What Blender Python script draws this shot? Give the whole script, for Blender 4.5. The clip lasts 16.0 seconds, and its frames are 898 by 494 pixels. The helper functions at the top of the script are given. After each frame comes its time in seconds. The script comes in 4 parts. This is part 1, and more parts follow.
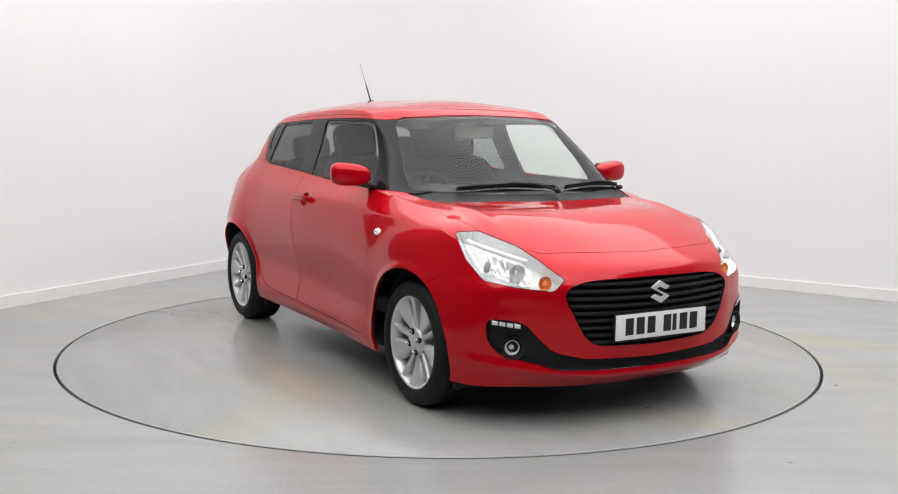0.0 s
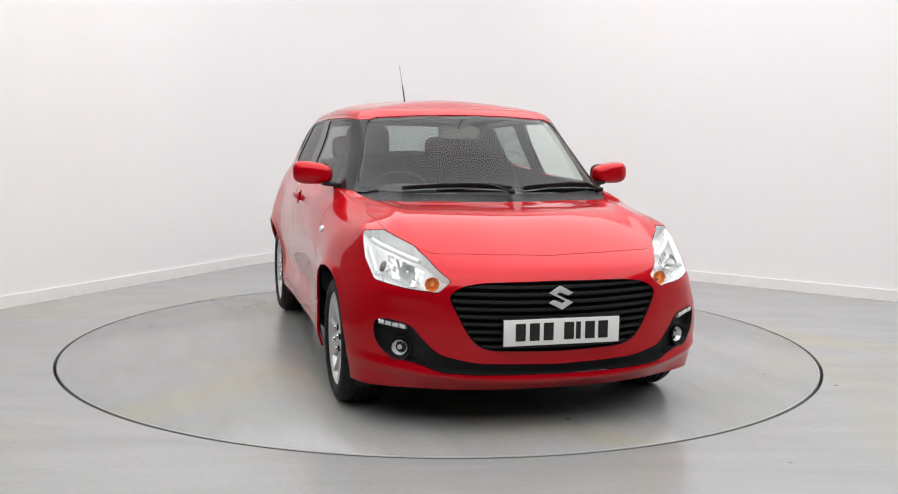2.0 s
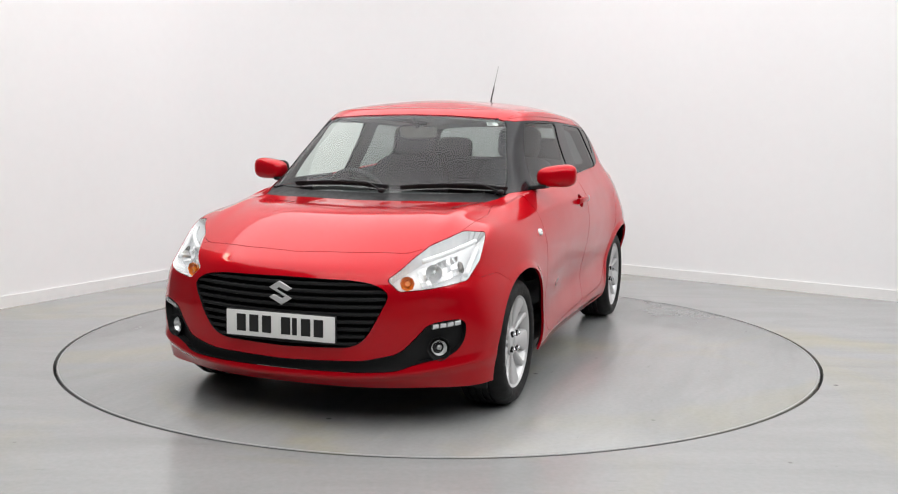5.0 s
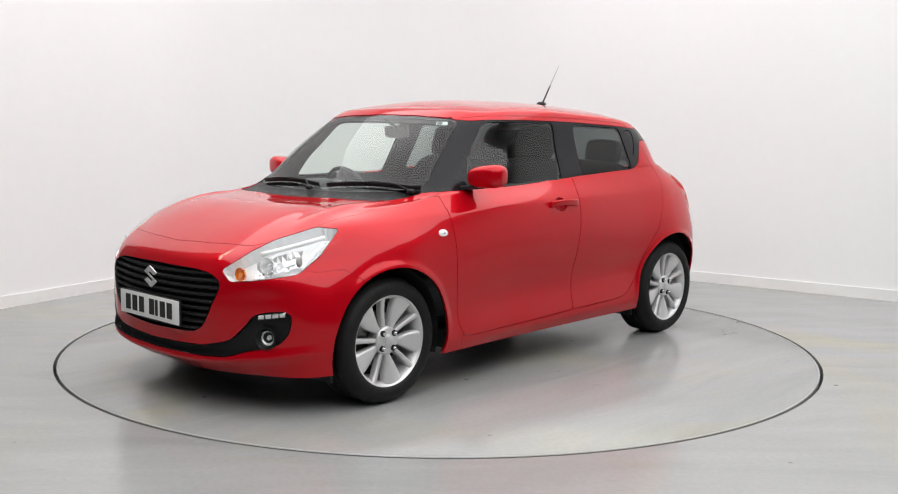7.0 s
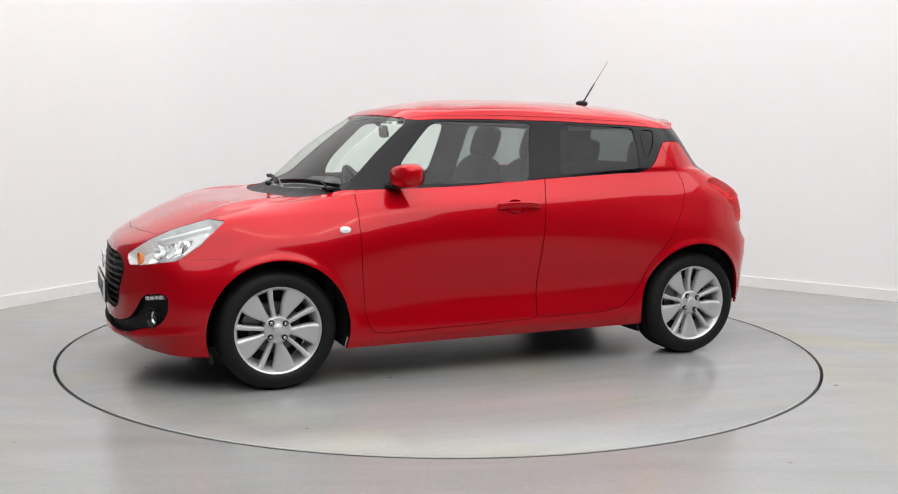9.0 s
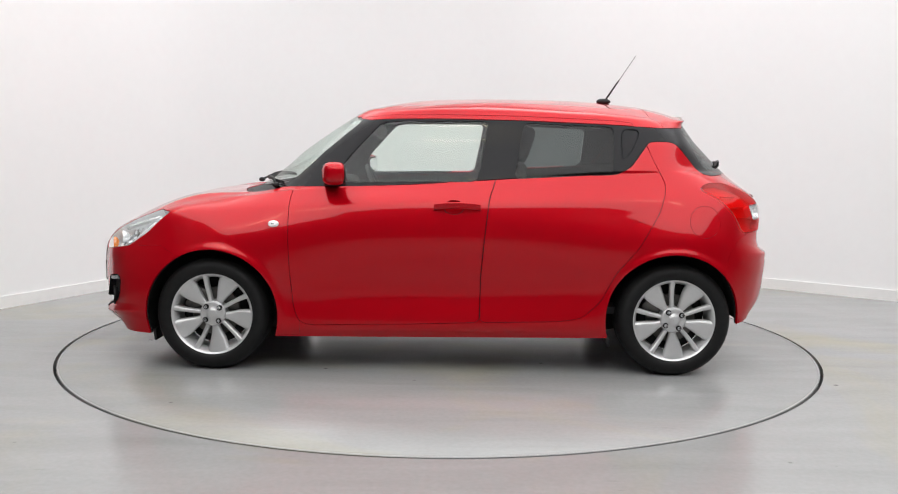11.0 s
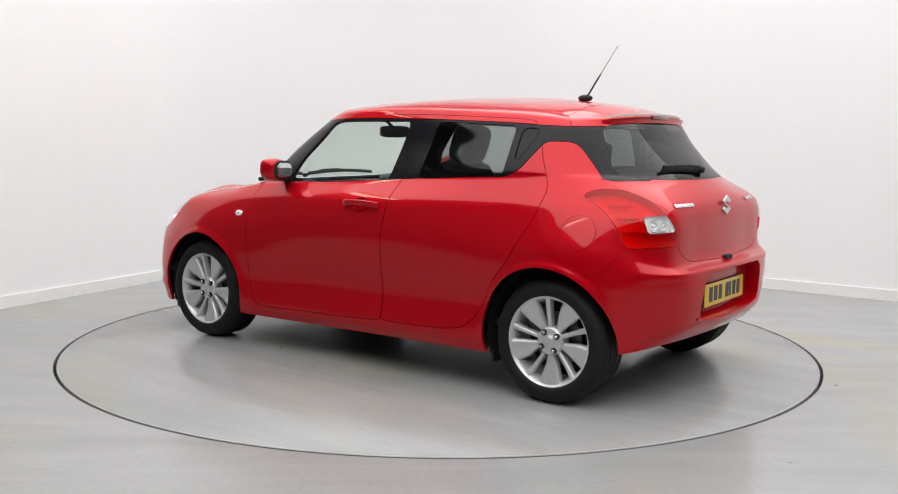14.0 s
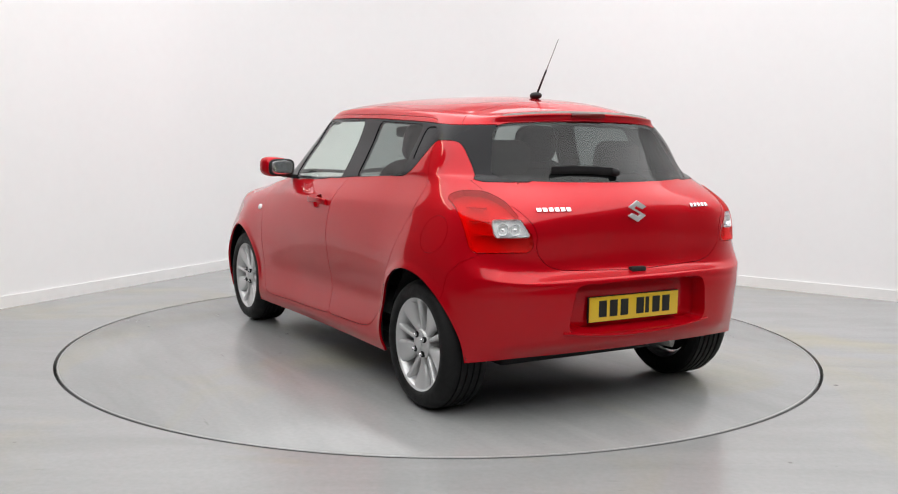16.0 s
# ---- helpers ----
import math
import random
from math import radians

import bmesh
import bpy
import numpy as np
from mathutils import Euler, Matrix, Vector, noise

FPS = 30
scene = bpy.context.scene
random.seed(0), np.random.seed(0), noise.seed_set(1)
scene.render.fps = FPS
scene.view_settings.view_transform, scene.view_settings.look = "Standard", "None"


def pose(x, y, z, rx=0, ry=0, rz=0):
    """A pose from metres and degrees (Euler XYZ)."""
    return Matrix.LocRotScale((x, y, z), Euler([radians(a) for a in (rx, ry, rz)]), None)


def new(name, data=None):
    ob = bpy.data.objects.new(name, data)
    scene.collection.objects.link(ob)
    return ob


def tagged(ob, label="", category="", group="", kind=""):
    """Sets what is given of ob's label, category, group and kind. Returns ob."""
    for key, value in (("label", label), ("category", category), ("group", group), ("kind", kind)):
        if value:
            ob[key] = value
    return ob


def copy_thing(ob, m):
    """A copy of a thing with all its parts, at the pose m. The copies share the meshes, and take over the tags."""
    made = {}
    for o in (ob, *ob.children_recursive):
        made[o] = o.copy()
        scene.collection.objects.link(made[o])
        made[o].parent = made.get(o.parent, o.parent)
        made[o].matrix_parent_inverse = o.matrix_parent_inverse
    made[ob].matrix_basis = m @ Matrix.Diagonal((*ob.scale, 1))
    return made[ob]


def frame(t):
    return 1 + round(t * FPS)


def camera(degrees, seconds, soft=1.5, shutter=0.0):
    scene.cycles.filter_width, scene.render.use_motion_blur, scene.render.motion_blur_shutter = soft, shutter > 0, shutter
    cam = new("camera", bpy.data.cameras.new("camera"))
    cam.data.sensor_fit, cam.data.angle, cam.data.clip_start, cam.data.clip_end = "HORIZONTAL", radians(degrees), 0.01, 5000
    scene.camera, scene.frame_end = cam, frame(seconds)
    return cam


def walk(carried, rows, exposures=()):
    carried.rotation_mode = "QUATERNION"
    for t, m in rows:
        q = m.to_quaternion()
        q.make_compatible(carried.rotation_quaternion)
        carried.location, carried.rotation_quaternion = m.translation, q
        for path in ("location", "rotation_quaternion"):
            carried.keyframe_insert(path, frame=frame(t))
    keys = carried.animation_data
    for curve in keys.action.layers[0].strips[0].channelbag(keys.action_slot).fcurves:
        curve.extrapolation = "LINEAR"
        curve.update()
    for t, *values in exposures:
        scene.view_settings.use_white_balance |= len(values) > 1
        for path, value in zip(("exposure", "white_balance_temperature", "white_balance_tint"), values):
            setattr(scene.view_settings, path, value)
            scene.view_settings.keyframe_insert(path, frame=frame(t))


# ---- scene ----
# the camera stands on its tripod; the turntable carries the car past it
cam = camera(49.2, 16.0, 1.1)
EYE = pose(0, -5.949, 1.275, 90 - 6.67, 0, -0.48) @ pose(0, 0, 0, 0, 0, 0.69)
walk(cam, [(0, EYE), (16, EYE)], exposures=[(0, 0.0), (16, 0.0)])

world = bpy.data.worlds.new("world")
scene.world = world
world.use_nodes = True
world.node_tree.nodes["Background"].inputs[0].default_value = (.9, .95, 1, 1)
world.node_tree.nodes["Background"].inputs[1].default_value = 0.05


# ---- materials ----
def material(name, color, rough=.5, metal=0.0, coat=0.0, bump=0.0, scale=40.0, vary=0.0, **more):
    """A principled material with two scales of variation in colour, roughness and relief."""
    m = bpy.data.materials.new(name)
    m.use_nodes = True
    t = m.node_tree
    b = t.nodes["Principled BSDF"]
    b.inputs["Base Color"].default_value = (*color, 1)
    b.inputs["Roughness"].default_value, b.inputs["Metallic"].default_value = rough, metal
    b.inputs["Coat Weight"].default_value, b.inputs["Coat Roughness"].default_value = coat, .03
    for key, value in more.items():
        b.inputs[key.replace("_", " ")].default_value = value
    if vary or bump:
        at = t.nodes.new("ShaderNodeTexCoord")
        big, fine = t.nodes.new("ShaderNodeTexNoise"), t.nodes.new("ShaderNodeTexNoise")
        big.inputs["Scale"].default_value, fine.inputs["Scale"].default_value = scale / 9, scale
        big.inputs["Detail"].default_value, fine.inputs["Detail"].default_value = 4, 5
        for n in (big, fine):
            t.links.new(at.outputs["Object"], n.inputs["Vector"])
    if vary:
        mix = t.nodes.new("ShaderNodeMath")
        mix.operation = "ADD"
        t.links.new(big.outputs["Fac"], mix.inputs[0])
        t.links.new(fine.outputs["Fac"], mix.inputs[1])
        tint = t.nodes.new("ShaderNodeMapRange")
        tint.inputs["From Min"].default_value, tint.inputs["From Max"].default_value = .6, 1.4
        tint.inputs["To Min"].default_value, tint.inputs["To Max"].default_value = 1 - vary, 1 + vary
        t.links.new(mix.outputs[0], tint.inputs["Value"])
        mul = t.nodes.new("ShaderNodeVectorMath")
        mul.operation = "SCALE"
        mul.inputs[0].default_value = color
        t.links.new(tint.outputs[0], mul.inputs["Scale"])
        t.links.new(mul.outputs[0], b.inputs["Base Color"])
        wear = t.nodes.new("ShaderNodeMapRange")
        wear.inputs["From Min"].default_value, wear.inputs["From Max"].default_value = .3, .7
        wear.inputs["To Min"].default_value, wear.inputs["To Max"].default_value = rough * .85, min(1, rough * 1.15)
        t.links.new(big.outputs["Fac"], wear.inputs["Value"])
        t.links.new(wear.outputs[0], b.inputs["Roughness"])
    if bump:
        n = t.nodes.new("ShaderNodeBump")
        n.inputs["Strength"].default_value, n.inputs["Distance"].default_value = bump, .002
        t.links.new(fine.outputs["Fac"], n.inputs["Height"])
        t.links.new(n.outputs[0], b.inputs["Normal"])
    return m


def glass(name, color, rough=0.0, shine=.03, rim=.45):
    """Thin tinted glass: clear film with a mirror's gloss by Fresnel."""
    m = bpy.data.materials.new(name)
    m.use_nodes = True
    t = m.node_tree
    t.nodes.remove(t.nodes["Principled BSDF"])
    clear, gloss, mix, fr, power, level = [t.nodes.new("ShaderNode" + k) for k in ("BsdfTransparent", "BsdfGlossy", "MixShader", "LayerWeight", "Math", "MapRange")]
    clear.inputs[0].default_value = (*color, 1)
    gloss.inputs["Roughness"].default_value = rough
    fr.inputs[0].default_value = .5
    power.operation = "POWER"
    power.inputs[1].default_value = 4
    level.inputs["To Min"].default_value, level.inputs["To Max"].default_value = shine, rim
    t.links.new(fr.outputs["Facing"], power.inputs[0])
    t.links.new(power.outputs[0], level.inputs["Value"])
    t.links.new(level.outputs[0], mix.inputs[0])
    t.links.new(clear.outputs[0], mix.inputs[1])
    t.links.new(gloss.outputs[0], mix.inputs[2])
    t.links.new(mix.outputs[0], t.nodes["Material Output"].inputs["Surface"])
    return m


def glow(name, color, strength):
    m = material(name, color, .6)
    b = m.node_tree.nodes["Principled BSDF"]
    b.inputs["Emission Color"].default_value, b.inputs["Emission Strength"].default_value = (*color, 1), strength
    return m


RED = material("red metallic paint", (.50, .0016, .009), .36, .32, 1.0, vary=.012, scale=18, Specular_IOR_Level=.02, Specular_Tint=(1, .15, .17, 1), Coat_IOR=1.42)
BLACK = material("gloss black trim", (.008, .008, .010), .2, 0, 0, vary=.1, scale=300, Specular_IOR_Level=.22)
PLASTIC = material("grained black plastic", (.012, .012, .013), .5, bump=.15, scale=300, vary=.2, Specular_IOR_Level=.3)
RUBBER = material("tyre rubber", (.007, .007, .0075), .62, bump=.3, scale=260, vary=.25, Specular_IOR_Level=.3)
ALLOY = material("silver alloy", (.66, .66, .665), .34, .45, .3, vary=.04, scale=200)
IRON = material("bare brake iron", (.22, .21, .20), .42, .9, vary=.25, scale=120)
CHROME = material("chrome", (.85, .86, .88), .07, 1, vary=.02, scale=60)
UNDER = material("underbody black", (.012, .012, .012), .8, vary=.3, scale=60)
TRIM = material("grey cabin trim", (.030, .030, .033), .6, scale=60, vary=.15)
CLOTH = material("dark seat cloth", (.016, .016, .019), .9, scale=60, vary=.25)
LINER = material("pale grey headlining", (.30, .29, .27), .9, scale=60, vary=.06)
TINT = glass("green tinted glass", (.86, .92, .885), 0, .05, .6)
PRIVACY = glass("dark privacy glass", (.31, .345, .34), 0, .035, .6)
CLEAR = glass("clear lamp cover", (.98, .985, .985), 0, .02, .3)
LAMPRED = glass("red lamp cover", (.80, .018, .016), .02, .035, .3)
WHITE = material("white number plate", (.82, .82, .80), .35, coat=.3, vary=.02)
YELLOW = material("yellow number plate", (.82, .55, .03), .35, coat=.3, vary=.02)
INK = material("black plate ink", (.012, .012, .012), .4, vary=.05)
AMBER = material("amber bulb", (.85, .25, .03), .2, coat=.5, vary=.05)
PAPER = material("printed windscreen sticker", (.70, .72, .72), .6, vary=.05)
MIRROR = material("mirror glass", (.9, .9, .92), .02, 1)


# ---- mesh helpers ----
def mesh_of(name, verts, faces, mat, smooth=True):
    me = bpy.data.meshes.new(name)
    me.from_pydata([tuple(v) for v in verts], [], [tuple(f) for f in faces])
    me.materials.append(mat)
    if smooth:
        me.polygons.foreach_set("use_smooth", [True] * len(me.polygons))
    me.update()
    return me


def part(name, data, material, parent, label="", m=None):
    """One mesh object under a thing or a part. data: a bmesh, or a mesh."""
    if isinstance(data, bmesh.types.BMesh):
        me = bpy.data.meshes.new(name)
        data.to_mesh(me)
        data.free()
        me.materials.append(material)
        data = me
    ob = new(name, data)
    if m is not None:
        ob.matrix_basis = m
    ob.parent = parent
    return tagged(ob, label=label)


def smooth(bm, flat=None):
    for f in bm.faces:
        f.smooth = True
    for e in bm.edges:
        if len(e.link_faces) == 2 and e.calc_face_angle(0) > radians(flat or 35):
            e.smooth = False
    return bm


def box(size, m=None, bevel=.004, segments=2, bm=None):
    """A bevelled box, added to bm."""
    out = bmesh.new()
    bmesh.ops.create_cube(out, size=1, matrix=Matrix.Diagonal((*size, 1)))
    if bevel:
        bmesh.ops.bevel(out, geom=out.edges[:], offset=bevel, segments=segments, affect="EDGES", profile=.6)
    if m is not None:
        bmesh.ops.transform(out, matrix=m, verts=out.verts)
    smooth(out)
    return out if bm is None else join(bm, out)


def join(bm, other):
    me = bpy.data.meshes.new("joined")
    other.to_mesh(me)
    other.free()
    bm.from_mesh(me)
    bpy.data.meshes.remove(me)
    return bm


def lathe(profile, steps=64, axis="y", closed=False):
    """Turns (radius, height) pairs about an axis."""
    bm = bmesh.new()
    rings = []
    for k in range(steps):
        a = 2 * math.pi * k / steps
        c, s = math.cos(a), math.sin(a)
        rings.append([bm.verts.new((r * c, h, r * s) if axis == "y" else (r * c, r * s, h)) for r, h in profile])
    n = len(profile)
    for k in range(steps):
        p, q = rings[k], rings[(k + 1) % steps]
        for i in range(n if closed else n - 1):
            j = (i + 1) % n
            bm.faces.new((p[i], p[j], q[j], q[i]))
    bmesh.ops.recalc_face_normals(bm, faces=bm.faces)
    return smooth(bm)


def tube(points, radius, sides=10, bm=None, taper=1.0):
    """A round bar along points."""
    out = bm or bmesh.new()
    last, pts = None, [Vector(p) for p in points]
    for i, p in enumerate(pts):
        d = (pts[min(i + 1, len(pts) - 1)] - pts[max(i - 1, 0)]).normalized()
        q = d.to_track_quat("Z", "Y")
        r = radius * (1 + (taper - 1) * i / (len(pts) - 1))
        ring = [out.verts.new(p + q @ Vector((r * math.cos(2 * math.pi * k / sides), r * math.sin(2 * math.pi * k / sides), 0))) for k in range(sides)]
        if last:
            for k in range(sides):
                out.faces.new((last[k], last[(k + 1) % sides], ring[(k + 1) % sides], ring[k]))
        else:
            out.faces.new(ring[::-1])
        last = ring
    out.faces.new(last)
    for f in out.faces:
        f.smooth = len(f.verts) == 4
    return out


def rounded(points, step=.01, radius=.02):
    """A closed outline with its corners cut round, as an array of close points."""
    p = np.array(points, float)
    for cut in (radius, radius * .33):
        q = np.roll(p, -1, 0)
        d = q - p
        f = np.minimum(cut / (np.hypot(*d.T) + 1e-9), .28)[:, None]
        p = np.stack([p + d * f, q - d * f], 1).reshape(-1, 2)
    q, out = np.roll(p, -1, 0), []
    for a, b in zip(p, q):
        n = max(1, int(np.hypot(*(b - a)) / step))
        out += [a + (b - a) * k / n for k in range(n)]
    return np.array(out)


def plate_of(outline, depth, bm=None, m=None):
    """A slab: a closed outline in x and z, thickened along y."""
    out = bmesh.new()
    face = out.faces.new([out.verts.new((p[0], 0, p[1])) for p in outline])
    made = bmesh.ops.extrude_face_region(out, geom=[face])
    bmesh.ops.translate(out, vec=(0, depth, 0), verts=[v for v in made["geom"] if isinstance(v, bmesh.types.BMVert)])
    bmesh.ops.recalc_face_normals(out, faces=out.faces)
    smooth(out)
    if m is not None:
        bmesh.ops.transform(out, matrix=m, verts=out.verts)
    return out if bm is None else join(bm, out)


# ---- the studio ----
def wall_path(back=0.0):
    """The wall's foot: two straight walls that meet in a wide round corner behind the turntable; back: metres behind the face."""
    left, right = Vector((.469, .883)), Vector((.810, -.587))
    corner = Vector((-.97, 4.93))
    reach = 1.9
    a, b = corner - left * reach, corner + right * reach
    turn = left.angle(right)
    radius = reach / math.tan(turn / 2)
    inward = Vector((left.y, -left.x))
    centre = a + inward * radius
    pts = [corner - left * 4.8, a]
    start = math.atan2(*(a - centre).yx)
    n = 40
    pts += [centre + radius * Vector((math.cos(start - turn * k / n), math.sin(start - turn * k / n))) for k in range(1, n + 1)]
    pts.append(corner + right * 7.0)
    out = []
    for i, p in enumerate(pts):
        d = (pts[min(i + 1, len(pts) - 1)] - pts[max(i - 1, 0)]).normalized()
        out.append(p + Vector((-d.y, d.x)) * back)
    return out


def strip(name, path_a, path_b, z0, z1, mat):
    """A standing band between two paths, from z0 to z1."""
    verts, faces, n = [], [], len(path_a)
    for path, z in ((path_a, z0), (path_a, z1), (path_b, z1), (path_b, z0)):
        verts += [(p.x, p.y, z) for p in path]
    for k in range(4):
        a, b = k * n, (k + 1) % 4 * n
        faces += [(a + i, a + i + 1, b + i + 1, b + i) for i in range(n - 1)]
    bm = bmesh.new()
    bm.from_mesh(mesh_of(name, verts, faces, mat))
    bmesh.ops.recalc_face_normals(bm, faces=bm.faces)
    smooth(bm)
    me = bpy.data.meshes.new(name)
    bm.to_mesh(me)
    bm.free()
    me.materials.append(mat)
    return new(name, me)


def floor_material(name, shift):
    """Worn grey floor paint: warm patches, drawn-out wipe marks, grain, a few dark specks."""
    m = bpy.data.materials.new(name)
    m.use_nodes = True
    t = m.node_tree
    b = t.nodes["Principled BSDF"]
    at, moved = t.nodes.new("ShaderNodeTexCoord"), t.nodes.new("ShaderNodeMapping")
    moved.inputs["Location"].default_value = (shift, shift * 2, 0)
    t.links.new(at.outputs["Object"], moved.inputs["Vector"])

    def noise(scale, detail, stretch=(1, 1, 1), turn=0.0, bend=0.0):
        n, g = t.nodes.new("ShaderNodeTexNoise"), t.nodes.new("ShaderNodeMapping")
        g.inputs["Scale"].default_value, g.inputs["Rotation"].default_value = stretch, (0, 0, turn)
        n.inputs["Scale"].default_value, n.inputs["Detail"].default_value, n.inputs["Distortion"].default_value = scale, detail, bend
        t.links.new(moved.outputs[0], g.inputs["Vector"])
        t.links.new(g.outputs[0], n.inputs["Vector"])
        return n.outputs["Fac"]

    def span(value, a, b, c, d):
        r = t.nodes.new("ShaderNodeMapRange")
        for key, x in zip(("From Min", "From Max", "To Min", "To Max"), (a, b, c, d)):
            r.inputs[key].default_value = x
        t.links.new(value, r.inputs["Value"])
        return r.outputs[0]

    def times(p, q):
        n = t.nodes.new("ShaderNodeMath")
        n.operation = "MULTIPLY"
        t.links.new(p, n.inputs[0])
        t.links.new(q, n.inputs[1])
        return n.outputs[0]

    warm = t.nodes.new("ShaderNodeMix")
    warm.data_type = "RGBA"
    warm.inputs[6].default_value, warm.inputs[7].default_value = (.303, .308, .307, 1), (.337, .320, .238, 1)
    t.links.new(span(noise(.75, 6, bend=1.2), .50, .72, 0, .75), warm.inputs[0])
    tone = times(span(noise(1.1, 6, (1, 4.5, 1), .5, .8), .3, .7, .94, 1.06), span(noise(42, 4), .3, .7, .965, 1.035))
    speck = t.nodes.new("ShaderNodeTexVoronoi")
    speck.inputs["Scale"].default_value = 2.1
    t.links.new(moved.outputs[0], speck.inputs["Vector"])
    tone = times(tone, span(speck.outputs["Distance"], .018, .034, .45, 1))
    tone = times(tone, span(noise(5, 4, (1, 7, 1), -.35, .3), .70, .78, 1, .80))
    tinted = t.nodes.new("ShaderNodeVectorMath")
    tinted.operation = "SCALE"
    t.links.new(warm.outputs[2], tinted.inputs[0])
    t.links.new(tone, tinted.inputs["Scale"])
    t.links.new(tinted.outputs[0], b.inputs["Base Color"])
    t.links.new(span(noise(1.6, 5, bend=.6), .3, .7, .17, .27), b.inputs["Roughness"])
    b.inputs["Specular IOR Level"].default_value = .5
    relief = t.nodes.new("ShaderNodeBump")
    relief.inputs["Strength"].default_value, relief.inputs["Distance"].default_value = .12, .002
    t.links.new(noise(14, 5), relief.inputs["Height"])
    t.links.new(relief.outputs[0], b.inputs["Normal"])
    return m


WALL = material("white studio wall paint", (.86, .86, .862), .75, vary=.012, scale=14, bump=.05)
SKIRT = material("white gloss skirting", (.84, .84, .83), .35, vary=.02, scale=30)
FLOOR = floor_material("grey painted studio floor", 0)
TABLE = floor_material("grey painted turntable", 3.7)
# near-black, so the groove draws as a dark ring
GROOVE = material("near-black groove bottom", (.02, .02, .02), .8, vary=.2, scale=90)
# for walls out of view, added to darken what the car reflects
UNSEEN_DARK = material("dark grey for unseen walls", (.09, .09, .095), .9, vary=.2, scale=20)
RING = 2.209

wall = tagged(strip("wall_back", wall_path(0), wall_path(.15), -.05, 4.0, WALL), "white curved studio wall", "wall", kind="structure")
skirting = tagged(strip("baseboard", wall_path(-.014), wall_path(-.0005), -.01, .085, SKIRT), "white painted baseboard along the wall", "baseboard", kind="structure")
# unseen side walls, added to shape the car's reflections: dark left, white right
ends = wall_path(0)
for name, end, way in (("unseen_wall_left", ends[0], Vector((-.469, -.883))), ("unseen_wall_right", ends[-1], Vector((.810, -.587)))):
    side_in = Vector((-way.y, way.x)) * (.15 if name == "unseen_wall_left" else -.15)
    far = end + way * 9
    dark = name == "unseen_wall_left"
    cloth = strip(name, [end, far], [end - side_in, far - side_in], -.05, 4.0, UNSEEN_DARK if dark else WALL)
    tagged(cloth, "unseen dark grey wall added beside the white backdrop" if dark else "unseen white wall added beside the backdrop", "wall", kind="structure")
# unseen wall behind the camera, added so the doors reflect something dark
bm = box((24, .2, 4.05), pose(0, -11, 1.975), 0)
unseen_wall_front = tagged(part("unseen_wall_front", bm, UNSEEN_DARK, None), "unseen dark grey wall added behind the camera", "wall", kind="structure")


def ground_ring():
    bm = bmesh.new()
    n = 160
    inner = [bm.verts.new(((RING + .008) * math.cos(2 * math.pi * k / n), (RING + .008) * math.sin(2 * math.pi * k / n), -.0015)) for k in range(n)]
    low = [bm.verts.new((v.co.x, v.co.y, -.05)) for v in inner]
    outer = []
    for v in inner:
        d = Vector((v.co.x, v.co.y))
        s = 15 / max(abs(d.x), abs(d.y))
        outer.append(bm.verts.new((d.x * s, d.y * s, -.0015)))
    for k in range(n):
        j = (k + 1) % n
        bm.faces.new((inner[k], outer[k], outer[j], inner[j]))
        bm.faces.new((inner[k], inner[j], low[j], low[k]))
    return bm


ground = tagged(part("floor", ground_ring(), FLOOR, None), "grey painted floor with scuffs and faint stains", "floor", kind="structure")
pit = tagged(part("pit_floor", lathe([(0.001, -.05), (RING + .02, -.05)], 96, "z"), GROOVE, None), "dark bottom of the turntable groove", "pit", kind="structure")
turntable = tagged(part("turntable", lathe([(.001, 0), (1.0, 0), (RING - .012, 0), (RING - .009, -.002), (RING - .009, -.03)], 160, "z"), TABLE, None),
                   "grey painted floor disc that turns the car", "turntable")
part("edge_ring", lathe([(RING - .019, .0002), (RING - .018, .0007), (RING - .015, .0007), (RING - .0125, .0001)], 160, "z"),
     material("worn steel edge", (.30, .31, .30), .5, .1, vary=.2, scale=60), turntable, "thin worn steel edge of the disc")
bm = box((30, 30, .1), pose(0, 0, 4.05), 0)
ceiling = tagged(part("ceiling", bm, WALL, None), "white studio ceiling", "ceiling", kind="structure")


def area(name, size, m, power, color=(1, .985, .96)):
    lamp = bpy.data.lights.new(name, "AREA")
    lamp.shape, lamp.size, lamp.size_y, lamp.energy, lamp.color = "RECTANGLE", *size, power, color
    ob = new(name, lamp)
    ob.matrix_basis = m
    return ob


area("ceiling_light", (9.0, 10.0), pose(.8, -1.9, 3.95), 590, (.985, .99, 1))
TUBE = glow("glowing light panel", (1, .92, .72), 9)
for x, y, turn in ((-2.2, -3.9, 90), (0, -3.9, 90), (2.2, -3.9, 90), (-3.2, -.2, -28)):
    tube_lamp = tagged(new("strip_light"), "long white light panel hung under the ceiling", "strip light", "ceiling strip lights")
    tube_lamp.matrix_basis = pose(x, y, 3.6, 0, 0, turn)
    part("lamp_body", box((.16, 1.56, .05), pose(0, 0, .045), .008), SKIRT, tube_lamp)
    part("lamp_panel", box((.11, 1.5, .02), pose(0, 0, .012), .004), TUBE, tube_lamp, "glowing white panel")
    part("lamp_rod", tube([(0, 0, .06), (0, 0, .39)], .006, 6), SKIRT, tube_lamp)


